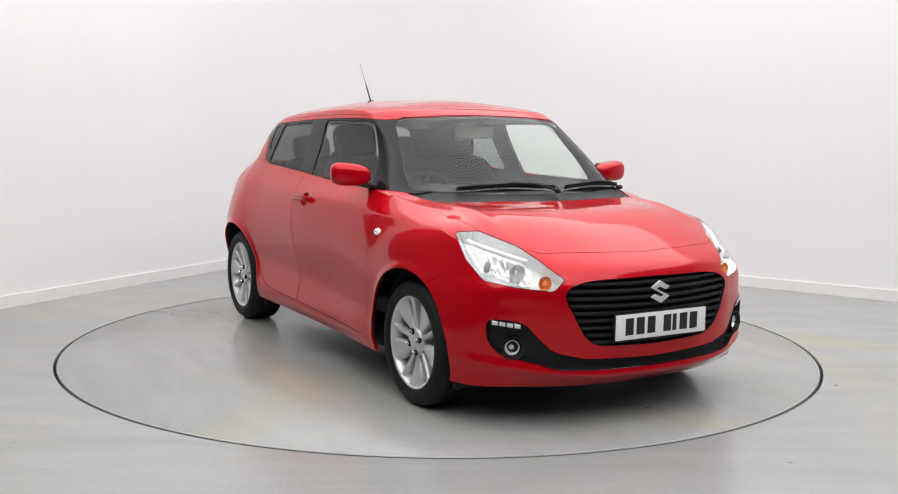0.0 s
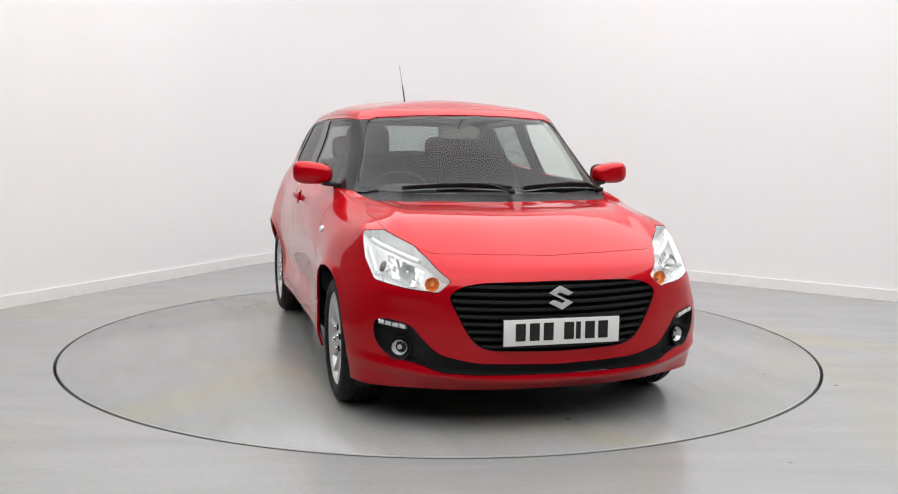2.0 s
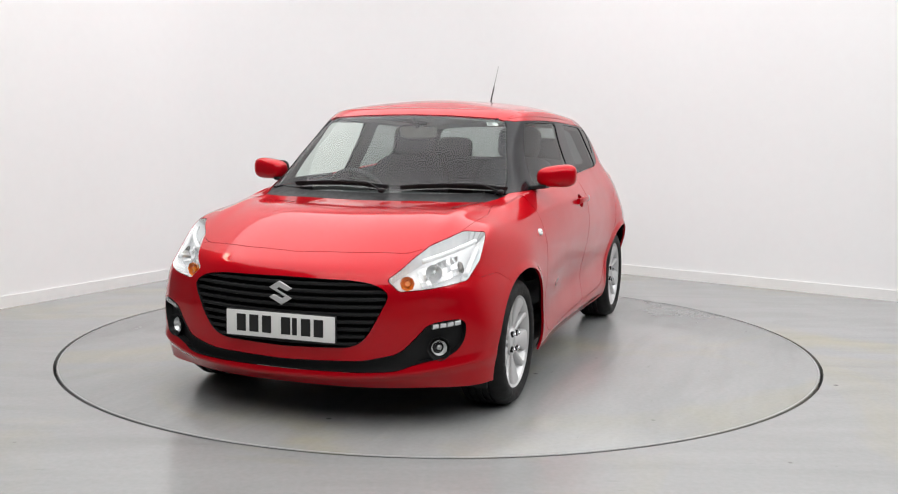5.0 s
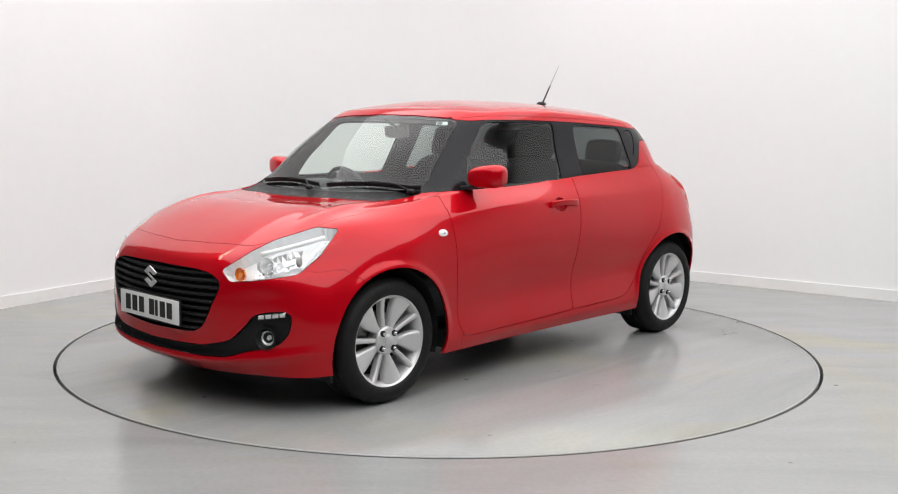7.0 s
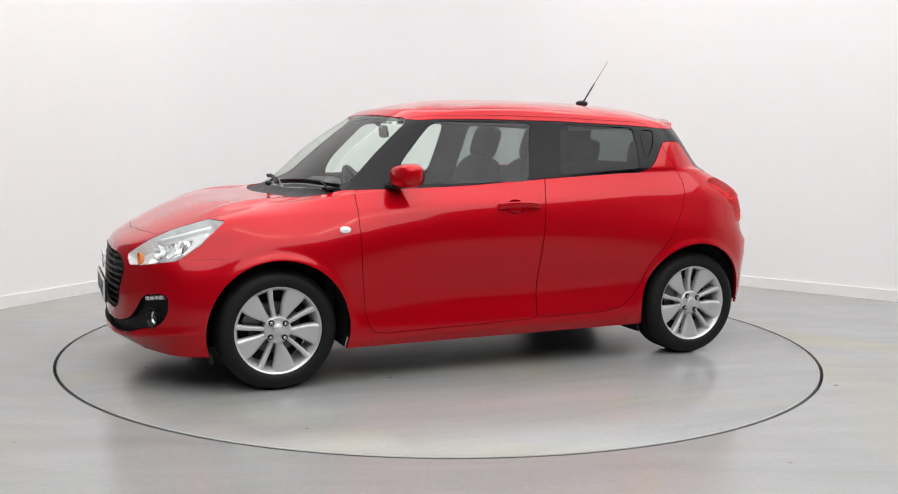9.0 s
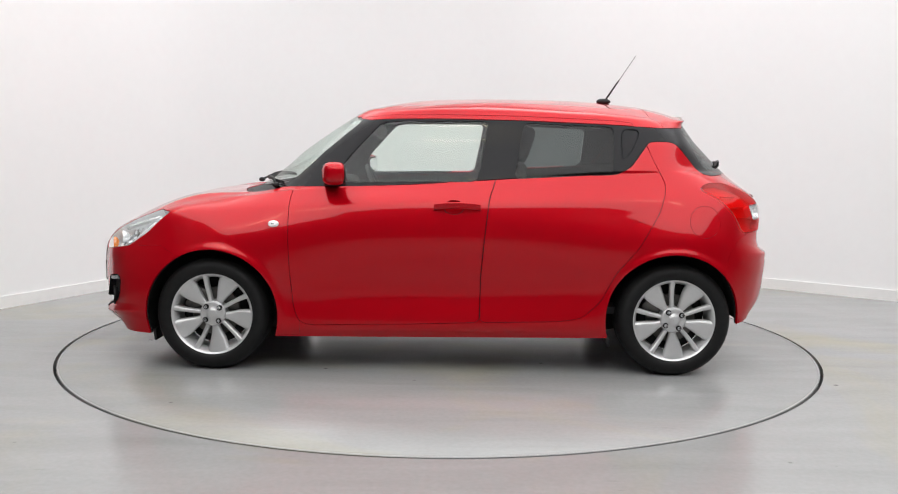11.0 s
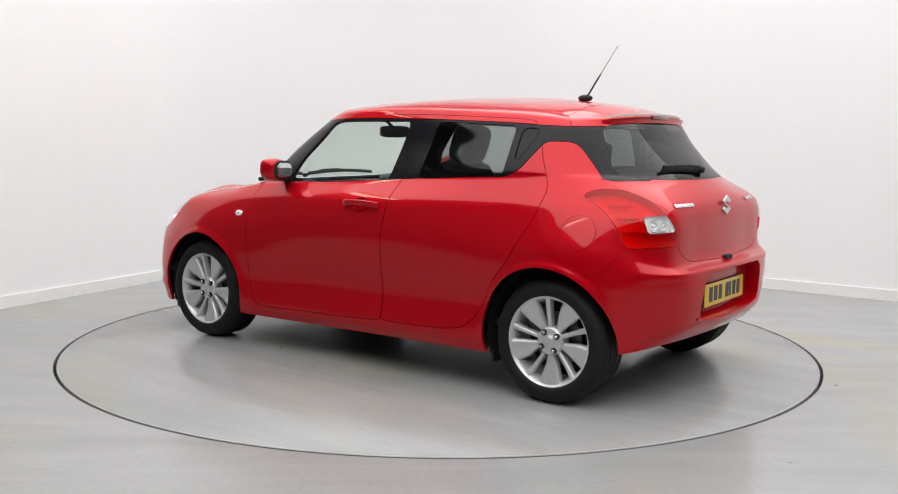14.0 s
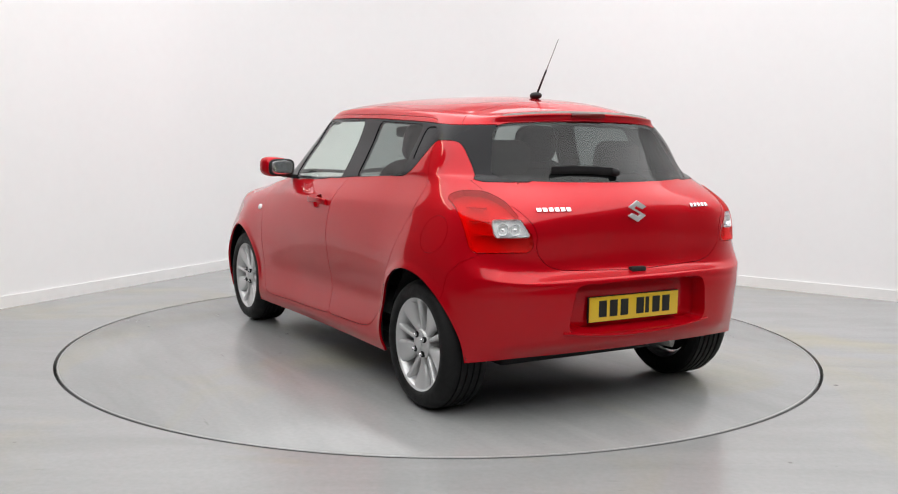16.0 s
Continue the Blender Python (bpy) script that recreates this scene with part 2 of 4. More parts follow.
# the car's skin: a dome of character lines, each running from the middle of the nose round one flank to the middle of the tail
LINES = {
    "bottom edge": [(1.88, 0, .180), (1.86, .30, .180), (1.79, .55, .185), (1.64, .79, .19), (1.25, .86, .19), (.85, .85, .19), (.30, .81, .185),
                    (-.25, .81, .19), (-.85, .83, .20), (-1.25, .86, .22), (-1.57, .79, .28), (-1.69, .57, .305), (-1.73, .30, .31), (-1.74, 0, .31)],
    "lip": [(1.955, 0, .235), (1.935, .30, .240), (1.855, .56, .262), (1.65, .81, .30), (1.25, .878, .30), (.85, .868, .265), (.30, .842, .255),
            (-.25, .842, .26), (-.85, .852, .275), (-1.25, .886, .30), (-1.57, .80, .36), (-1.74, .57, .375), (-1.785, .30, .38), (-1.795, 0, .38)],
    "lower flank": [(1.962, 0, .36), (1.942, .30, .36), (1.868, .55, .37), (1.655, .818, .42), (1.25, .886, .45), (.85, .860, .41), (.30, .832, .40),
                    (-.25, .832, .40), (-.85, .846, .43), (-1.25, .890, .46), (-1.56, .818, .47), (-1.752, .59, .50), (-1.808, .30, .50), (-1.818, 0, .50)],
    "middle flank": [(1.968, 0, .50), (1.952, .28, .50), (1.888, .52, .515), (1.68, .785, .55), (1.25, .878, .61), (.85, .872, .59), (.30, .852, .57),
                     (-.25, .850, .57), (-.85, .862, .59), (-1.25, .886, .63), (-1.562, .818, .61), (-1.752, .61, .615), (-1.806, .30, .63), (-1.816, 0, .63)],
    "upper flank": [(1.945, 0, .655), (1.93, .28, .655), (1.865, .52, .655), (1.69, .738, .66), (1.25, .845, .74), (.85, .862, .74), (.30, .866, .74),
                    (-.25, .866, .74), (-.85, .862, .74), (-1.25, .868, .77), (-1.545, .796, .76), (-1.708, .61, .705), (-1.738, .30, .695), (-1.748, 0, .695)],
    "shoulder": [(1.85, 0, .742), (1.83, .28, .746), (1.74, .53, .765), (1.515, .722, .828), (1.25, .778, .846), (.85, .815, .865), (.30, .836, .895),
                 (-.25, .838, .900), (-.85, .822, .910), (-1.25, .816, .925), (-1.525, .744, .93), (-1.69, .60, .92), (-1.728, .30, .925), (-1.738, 0, .93)],
    "belt": [(1.50, 0, .895), (1.49, .28, .898), (1.43, .49, .902), (1.30, .625, .905), (1.12, .70, .914), (.80, .742, .952), (.30, .757, .985),
             (-.25, .760, 1.018), (-.85, .754, 1.052), (-1.20, .742, 1.06), (-1.38, .670, 1.06), (-1.50, .535, 1.057), (-1.60, .30, 1.052), (-1.645, 0, 1.048)],
    "cowl": [(1.10, 0, .958), (1.085, .28, .958), (1.02, .50, .958), (.92, .64, .966), (.82, .695, .976), (.64, .720, 1.00), (.25, .738, 1.02),
             (-.25, .742, 1.055), (-.85, .744, 1.09), (-1.16, .728, 1.10), (-1.33, .640, 1.10), (-1.45, .515, 1.10), (-1.55, .29, 1.10), (-1.592, 0, 1.10)],
    "pillars": [(.778, 0, 1.197), (.77, .28, 1.193), (.74, .47, 1.188), (.655, .575, 1.182), (.54, .625, 1.185), (.38, .650, 1.19), (.08, .668, 1.20),
                (-.30, .675, 1.21), (-.85, .682, 1.22), (-1.12, .670, 1.23), (-1.27, .60, 1.23), (-1.36, .48, 1.225), (-1.43, .27, 1.228), (-1.455, 0, 1.23)],
    "roof edge": [(.505, 0, 1.379), (.497, .25, 1.376), (.47, .43, 1.370), (.415, .525, 1.358), (.33, .580, 1.356), (.20, .605, 1.362), (0, .615, 1.366),
                  (-.30, .620, 1.366), (-.85, .618, 1.345), (-1.10, .600, 1.332), (-1.22, .54, 1.325), (-1.30, .44, 1.33), (-1.345, .25, 1.34), (-1.36, 0, 1.344)],
    "gutter": [(.39, 0, 1.417), (.38, .24, 1.414), (.35, .41, 1.410), (.29, .50, 1.402), (.20, .540, 1.402), (.10, .556, 1.407), (-.05, .565, 1.411),
               (-.30, .567, 1.410), (-.80, .560, 1.390), (-1.02, .540, 1.375), (-1.14, .49, 1.365), (-1.235, .40, 1.372), (-1.285, .23, 1.385), (-1.295, 0, 1.39)],
    "crown": [(.20, 0, 1.453), (.19, .14, 1.451), (.16, .26, 1.445), (.10, .32, 1.440), (.03, .35, 1.440), (-.05, .36, 1.444), (-.15, .365, 1.448),
              (-.35, .365, 1.450), (-.70, .36, 1.438), (-.88, .34, 1.430), (-.98, .30, 1.428), (-1.05, .24, 1.430), (-1.09, .14, 1.434), (-1.10, 0, 1.434)],
}
RIDGE = [.02, .01, -.02, -.05, -.09, -.14, -.22, -.38, -.58, -.66, -.70, -.73, -.75, -.76]


def control_net():
    rings = [np.array(line, float) for line in LINES.values()]
    roof = np.array([(x, 0, 1.474 - .04 * (x + .38) ** 2) for x in RIDGE])
    flip = np.array([1, -1, 1])
    rings = [2 * rings[0] - rings[1]] + rings + [roof, rings[-1] * flip]
    return np.array([np.vstack([r[1] * flip, r, r[-2] * flip]) for r in rings])


NET = control_net()
ROWS, COLUMNS = NET.shape[0] - 3, NET.shape[1] - 3


def weights(f):
    return np.stack([-f + 2 * f**2 - f**3, 2 - 5 * f**2 + 3 * f**3, f + 4 * f**2 - 3 * f**3, f**3 - f**2], -1) / 2


def ramp(x, a, b):
    f = np.clip((x - a) / (b - a), 0, 1)
    return f * f * (3 - 2 * f)


def skin(u, v):
    """Places on the skin: u from the nose (0) to the tail (COLUMNS), v from the bottom edge (0) to the roof's ridge (ROWS)."""
    i, j = np.clip(np.floor(u).astype(int), 0, COLUMNS - 1), np.clip(np.floor(v).astype(int), 0, ROWS - 1)
    a, b = weights(u - i), weights(v - j)
    out = 0
    for m in range(4):
        for n in range(4):
            out = out + (b[..., m] * a[..., n])[..., None] * NET[j + m, i + n]
    # creases pressed into the sheet metal: shoulder line, hollow of the doors, ridges of the bonnet, edge of the front lip
    flank = ramp(u, 4.2, 5.2) * ramp(-u, -9.6, -8.6)
    doors = ramp(u, 5.1, 6.2) * ramp(-u, -8.6, -7.6)
    crease = .003 * np.clip(1 - abs(v - 5.12) / .45, 0, 1) * flank - .013 * np.exp(-((v - 2.35) / .6) ** 2) * doors
    ridge = .012 * np.exp(-((u - 2.45 - .12 * (v - 5)) / .33) ** 2) * ramp(v, 5.15, 5.8) * ramp(-v, -6.95, -6.3)
    lip = .016 * np.clip(1 - abs(v - 1.05) / .35, 0, 1) * ramp(-u, -3.6, -3.0)
    # swelling over the rear wheel, rolled lips round the arches, ledge along the rear bumper, edge of the spoiler
    crease = crease + .010 * np.exp(-((u - 9.0) / .8) ** 2 - ((v - 3.5) / .85) ** 2)
    sides = ramp(u, 3.2, 4.0) * ramp(-u, -10.2, -9.6)
    for cx, cz, r in ((1.222, .298, .353), (-1.215, .302, .354)):
        away = np.hypot(out[..., 0] - cx, out[..., 2] - cz)
        crease = crease + .010 * np.exp(-((away - r - .004) / .022) ** 2) * sides * ramp(out[..., 2], .22, .40)
    ledge = -.013 * np.clip(1 - abs(v - 3.35) / .42, 0, 1) * ramp(u, 9.9, 10.8)
    ledge = ledge - .040 * np.clip(1 - abs(v - 9.40) / .5, 0, 1) * ramp(u, 10.0, 10.9)
    return out + np.stack([lip + ledge, crease, ridge], -1)


def skin_normal(u, v, h=1e-3):
    du = skin(np.clip(u + h, 0, COLUMNS), v) - skin(np.clip(u - h, 0, COLUMNS), v)
    dv = skin(u, np.clip(v + h, 0, ROWS)) - skin(u, np.clip(v - h, 0, ROWS))
    n = np.cross(du, dv)
    return n / (np.linalg.norm(n, axis=-1, keepdims=True) + 1e-12)

# ---- the car's skin, cut into panels ----
def inside(poly, a, b):
    """Whether the points (a, b) lie within a closed outline."""
    hit = np.zeros(a.shape, bool)
    q = np.roll(poly, -1, 0)
    for (x0, y0), (x1, y1) in zip(poly, q):
        if y0 != y1:
            hit ^= ((y0 > b) != (y1 > b)) & (a < (x1 - x0) * (b - y0) / (y1 - y0) + x0)
    return hit


VIEWS = {"side": (0, (1, 0)), "front": (0, (0, 1)), "nose": (0, (-.7071, .7071)), "tail": (0, (.7071, .7071)), "top": (1, (1, 0))}


def flat(view, p):
    """The two coordinates of places in a view: along the ground and up, or, from the top, along and across."""
    top, (cx, cy) = VIEWS[view]
    return np.stack([p[..., 0] * cx + p[..., 1] * cy, p[..., 1] if top else p[..., 2]], -1)


def half(points):
    """The outline of a thing across the car's middle, from its half: closed far over the middle."""
    return [(-.2, points[0][1])] + points + [(-.2, points[-1][1])]


def circle(x, z, r, n=40):
    return [(x + r * math.cos(2 * math.pi * k / n), z + r * math.sin(2 * math.pi * k / n)) for k in range(n)]


def disc_at(x, z, r):
    return np.array(circle(x, z, r, 60))


k7 = .7071
CUTS = [  # name, view, outline, where it may lie
    ("arch", "side", disc_at(1.222, .298, .353), lambda p: (p[..., 1] > .55) & (p[..., 2] < .72)),
    ("arch", "side", disc_at(-1.215, .302, .354), lambda p: (p[..., 1] > .55) & (p[..., 2] < .72)),
    ("windscreen", "front", rounded(half([(0, .972), (.36, .974), (.60, .985), (.655, 1.0), (.535, 1.335), (.49, 1.352), (.25, 1.366), (0, 1.371)])),
     lambda p: (p[..., 0] > .3) & (p[..., 2] > .93)),
    ("rear_window", "front", rounded(half([(0, 1.058), (.30, 1.060), (.50, 1.066), (.575, 1.082), (.49, 1.30), (.44, 1.32), (.25, 1.330), (0, 1.334)])),
     lambda p: p[..., 0] < -1.15),
    ("headlamp", "nose", rounded([(-.713 * k7, .838), (-.859 * k7, .845), (-1.114 * k7, .790), (-1.255 * k7, .742), (-1.440 * k7, .660), (-1.38 * k7, .610),
                                  (-1.225 * k7, .620), (-.947 * k7, .650), (-.820 * k7, .724)], .01, .008), lambda p: (p[..., 0] > 1.35) & (p[..., 2] > .55)),
    ("grille", "front", rounded(half([(0, .657), (.31, .654), (.405, .642), (.458, .614), (.468, .585), (.44, .53), (.40, .45), (.36, .395), (.30, .368), (0, .358)]), .01),
     lambda p: p[..., 0] > 1.7),
    ("lower_grille", "front", rounded(half([(0, .262), (.36, .266), (.50, .275), (.585, .308), (.69, .330), (.74, .375), (.755, .44), (.748, .492), (.69, .490), (.615, .474),
                                            (.585, .43), (.51, .350), (.36, .314), (0, .302)]), .01), lambda p: p[..., 0] > 1.55),
    ("reverse_lamp", "tail", rounded([(-.925 * k7, .905), (-1.10 * k7, .909), (-1.165 * k7, .835), (-.955 * k7, .830)], .01, .01), lambda p: p[..., 0] < -1.25),
    ("tail_lamp", "tail", rounded([(-.575 * k7, .990), (-.671 * k7, 1.022), (-.842 * k7, 1.022), (-.989 * k7, .982), (-1.097 * k7, .916), (-1.174 * k7, .845),
                                   (-1.178 * k7, .768), (-.805 * k7, .762), (-.740 * k7, .88), (-.66 * k7, .955)], .01), lambda p: p[..., 0] < -1.25),
    ("front_window", "side", rounded([(.575, 1.005), (.53, 1.12), (.345, 1.322), (.28, 1.332), (-.235, 1.334), (-.175, 1.018)], .01), lambda p: p[..., 1] > .5),
    ("rear_side_window", "side", rounded([(-.426, 1.328), (-.375, 1.036), (-.893, 1.066), (-.905, 1.312)], .01), lambda p: p[..., 1] > .5),
    ("door_pull", "side", rounded([(-.945, 1.300), (-1.048, 1.300), (-1.005, 1.20), (-.945, 1.13)], .01), lambda p: p[..., 1] > .5),
    ("window_trim", "side", rounded([(.93, .968), (.80, .978), (.49, .984), (.18, .998), (-.12, 1.018), (-.42, 1.040), (-.72, 1.055), (-.915, 1.063), (-.985, 1.098), (-1.085, 1.230),
                                     (-1.12, 1.238), (-1.22, 1.236), (-1.26, 1.21), (-1.37, 1.078), (-1.42, 1.058), (-1.62, 1.058), (-1.50, 1.318), (-1.18, 1.310), (-1.02, 1.318), (-.90, 1.325),
                                     (-.42, 1.342), (0, 1.347), (.30, 1.344), (.425, 1.336), (.5, 1.36), (1.0, 1.10)], .01), lambda p: (p[..., 1] > .40) & (p[..., 2] > .95)),
    ("door_frame", "side", rounded([(.445, 1.32), (.43, 1.352), (.30, 1.366), (0, 1.371), (-.42, 1.366), (-.90, 1.349), (-1.0, 1.338), (-1.03, 1.30), (-.9, 1.30), (0, 1.32)], .01, .006),
     lambda p: (p[..., 1] > .5) & (p[..., 2] > 1.3)),
    ("handle_cup", "side", np.array([(-.055 + .052 * math.cos(a), .886 + .036 * math.sin(a)) for a in np.linspace(0, 2 * math.pi, 40)[:-1]]), lambda p: p[..., 1] > .6),
    ("plate_recess", "front", rounded(half([(0, .400), (.36, .405), (.40, .43), (.375, .60), (.345, .625), (0, .630)]), .01), lambda p: p[..., 0] < -1.6),
    ("tailgate", "front", rounded(half([(0, .668), (.40, .682), (.48, .705), (.535, .77), (.53, .86), (.60, .955), (.66, 1.03), (.66, 1.2), (0, 1.2)]), .01), lambda p: p[..., 0] < -1.4),
    ("bonnet", "top", rounded([(1.835, -.2), (1.835, 0), (1.815, .25), (1.766, .495), (1.66, .60), (1.504, .668), (1.26, .692), (1.10, .658), (1.06, .600), (1.115, .45), (1.165, .2), (1.178, 0), (1.178, -.2)], .01),
     lambda p: (p[..., 0] > .95) & (p[..., 2] > .72)),
    ("cowl", "top", rounded([(1.23, -.2), (1.23, 0), (1.20, .30), (1.08, .60), (.93, .66), (.78, .70), (.70, .60), (.70, -.2)], .01), lambda p: (p[..., 0] > .7) & (p[..., 2] < 1.06)),
    ("front_door", "side", rounded([(.808, 1.1), (.802, .969), (.815, .917), (.815, .75), (.805, .535), (.787, .349), (.755, .268), (.688, .254), (.169, .262), (-.197, .276), (-.2, .528),
                                    (-.215, .71), (-.241, .936), (-.27, 1.011), (-.285, 1.1)], .01), lambda p: p[..., 1] > .6),
    ("rear_door", "side", rounded([(-.197, .276), (-.2, .528), (-.215, .71), (-.241, .936), (-.27, 1.011), (-.285, 1.1), (-.8, 1.28), (-1.06, 1.28), (-1.095, 1.172), (-1.168, 1.02), (-1.165, .98),
                                   (-1.135, .878), (-1.018, .678), (-.911, .552), (-.838, .398), (-.74, .308), (-.62, .287)], .01), lambda p: p[..., 1] > .6),
    ("fuel_flap", "side", disc_at(-1.368, .825, .082), lambda p: p[..., 1] > .6),
    ("spoiler", "top", np.array([(-1.12, -.2), (-1.12, .515), (-1.19, .60), (-1.6, .60), (-1.6, -.2)]), lambda p: (p[..., 0] < -1.0) & (p[..., 2] > 1.28)),
    ("roof", "top", rounded([(.6, -.2), (.6, .35), (.50, .50), (.34, .552), (.1, .562), (-.4, .570), (-.8, .568), (-1.02, .545), (-1.12, .515), (-1.12, -.2)], .01), lambda p: p[..., 2] > 1.3),
    ("rear_bumper", "side", np.array([(-1.38, 0), (-1.50, .664), (-1.55, .722), (-1.62, .760), (-2.0, .80), (-2.0, 0)]), lambda p: (p[..., 0] < -1.3) & (p[..., 2] < .8)),
    ("front_bumper", "side", np.array([(1.40, 0), (1.42, .62), (1.50, .664), (1.62, .655), (1.72, .70), (1.79, .80), (2.2, .80), (2.2, 0)]), lambda p: (p[..., 0] > 1.25) & (p[..., 2] < .80)),
    ("fender", "side", np.array([(.6, .2), (.787, .349), (.815, .75), (.815, .917), (.802, .969), (.7, 1.1), (2, 1.1), (2, .2)]), lambda p: (p[..., 0] > .75) & (p[..., 2] < 1.0)),
]
NAMES = ["side_panel"] + [c[0] for c in CUTS]


def cut_skin(nu=430, nv=190):
    """The grid of the skin, drawn on to the outlines that cut it, and each cell's panel."""
    # even steps along the middle flank and up the doors
    fine = np.linspace(0, COLUMNS, 2000)
    line = skin(fine, np.full_like(fine, 4.5))
    way = np.r_[0, np.cumsum(np.linalg.norm(np.diff(line, axis=0), axis=1))]
    us = np.interp(np.linspace(0, way[-1], nu + 1), way, fine)
    fine = np.linspace(0, ROWS, 2000)
    line = skin(np.full_like(fine, 6.5), fine)
    way = np.r_[0, np.cumsum(np.linalg.norm(np.diff(line, axis=0), axis=1) + 2.0 / 4000)]
    vs = np.interp(np.linspace(0, way[-1], nv + 1), way, fine)
    u, v = np.meshgrid(us, vs, indexing="ij")
    p = skin(u, v)
    mid = (p[1:, 1:] + p[:-1, 1:] + p[1:, :-1] + p[:-1, :-1]) / 4
    label = np.zeros(mid.shape[:2], int)
    for k in range(len(CUTS) - 1, -1, -1):
        name, view, outline, where = CUTS[k]
        a = flat(view, mid)
        label[inside(outline, a[..., 0], a[..., 1]) & where(mid)] = k + 1
    # corners between two panels move on to the outline of the one that is cut first
    pad = np.pad(label, 1, mode="edge")
    around = np.stack([pad[:-1, :-1], pad[1:, :-1], pad[:-1, 1:], pad[1:, 1:]], -1)
    top = np.where(around == 0, 999, around).min(-1)
    border = (around.max(-1) != around.min(-1))
    for _ in range(2):
        for k, (name, view, outline, where) in enumerate(CUTS):
            i, j = np.nonzero(border & (top == k + 1))
            if not len(i):
                continue
            uu, vv = u[i, j], v[i, j]
            here = skin(uu, vv)
            f = flat(view, here)
            a, b = outline, np.roll(outline, -1, 0)
            ab = b - a
            s = np.clip(((f[:, None] - a) * ab).sum(-1) / ((ab**2).sum(-1) + 1e-12), 0, 1)
            q = a + s[..., None] * ab
            d = np.linalg.norm(q - f[:, None], axis=-1)
            best = d.argmin(1)
            goal, far = q[np.arange(len(i)), best], d.min(1)
            h = 1e-3
            fu = (flat(view, skin(uu + h, vv)) - flat(view, skin(uu - h, vv))) / (2 * h)
            fv = (flat(view, skin(uu, vv + h)) - flat(view, skin(uu, vv - h))) / (2 * h)
            det = fu[:, 0] * fv[:, 1] - fu[:, 1] * fv[:, 0]
            e = goal - f
            ok = (far < .022) & (abs(det) > 1e-6)
            det = np.where(ok, det, 1)
            du, dv = (e[:, 0] * fv[:, 1] - e[:, 1] * fv[:, 0]) / det, (fu[:, 0] * e[:, 1] - fu[:, 1] * e[:, 0]) / det
            ok &= (abs(du) < .09) & (abs(dv) < .16)
            edge_u, edge_v = (i == 0) | (i == nu), (j == 0) | (j == nv)
            u[i, j] = np.where(ok & ~edge_u, np.clip(uu + du, 0, COLUMNS), uu)
            v[i, j] = np.where(ok & ~edge_v, np.clip(vv + dv, 0, ROWS), vv)
    return u, v, skin(u, v), skin_normal(u, v), label


SU, SV, SP, SN, SL = cut_skin()
SN[0, :, 1] = SN[-1, :, 1] = 0
SN[:, -1, 1] = 0


def panel_mesh(names, sides, mat, sink=0.0, gap=.0026, fold=.012, keep=None):
    """The cells of some panels, as a mesh of its own whose rim stands back from its neighbours and folds inwards. sides: 1 left, -1 right."""
    want = np.isin(SL, [k for k, n in enumerate(NAMES) if n in names])
    if keep is not None:
        mid = (SP[1:, 1:] + SP[:-1, :-1]) / 2
        want &= keep(mid)
    nu, nv = SP.shape[0] - 1, SP.shape[1] - 1
    ci, cj = np.nonzero(want)
    index, places, normals, faces = {}, [], [], []

    def vert(i, j, side):
        key = (i, j, 0 if (i in (0, nu) or j == nv) and len(sides) == 2 else side)
        if key not in index:
            index[key] = len(places)
            flip = np.array([1, side, 1])
            places.append(SP[i, j] * flip)
            normals.append(SN[i, j] * flip)
        return index[key]

    for side in sides:
        for i, j in zip(ci.tolist(), cj.tolist()):
            q = [vert(i, j, side), vert(i + 1, j, side), vert(i + 1, j + 1, side), vert(i, j + 1, side)]
            q = list(dict.fromkeys(q))
            if len(q) > 2:
                faces.append(q if side == 1 else q[::-1])
    places, normals = np.array(places), np.array(normals)
    # rim
    edges = {}
    for f in faces:
        for a, b in zip(f, f[1:] + f[:1]):
            key = (min(a, b), max(a, b))
            edges[key] = None if key in edges else (a, b)
    rim = [e for e in edges.values() if e]
    centre, count = np.zeros_like(places), np.zeros(len(places))
    for f in faces:
        c = places[f].mean(0)
        for a in f:
            centre[a] += c
            count[a] += 1
    on_rim = sorted({a for e in rim for a in e})
    for a in on_rim:
        d = centre[a] / count[a] - places[a]
        places[a] = places[a] + d / (np.linalg.norm(d) + 1e-9) * gap
    places = places - normals * sink
    verts, faces = list(places), list(faces)
    if fold:
        outer, inner = {}, {}
        for a in on_rim:
            outer[a] = len(verts)
            verts.append(places[a])
            inner[a] = len(verts)
            verts.append(places[a] - normals[a] * fold)
        faces += [(b_, a_, c_, d_) for a_, b_, c_, d_ in ((outer[a], outer[b], inner[a], inner[b]) for a, b in rim)]
    return mesh_of("panel", verts, faces, mat)


car = tagged(new("car"), "red five-door hatchback with silver alloy wheels on the turntable", "car")
BOTH, LEFT, RIGHT = (1, -1), (1,), (-1,)
body = part("body", panel_mesh({"roof"}, BOTH, RED), RED, car)
part("bonnet", panel_mesh({"bonnet"}, BOTH, RED), RED, car, "red bonnet")
front_bumper = part("front_bumper", panel_mesh({"front_bumper"}, BOTH, RED, 0, .0007), RED, car)
rear_bumper = part("rear_bumper", panel_mesh({"rear_bumper"}, BOTH, RED, 0, .0007), RED, car)
tailgate = part("tailgate", panel_mesh({"tailgate"}, BOTH, RED), RED, car)
part("spoiler", panel_mesh({"spoiler"}, BOTH, RED), RED, car)
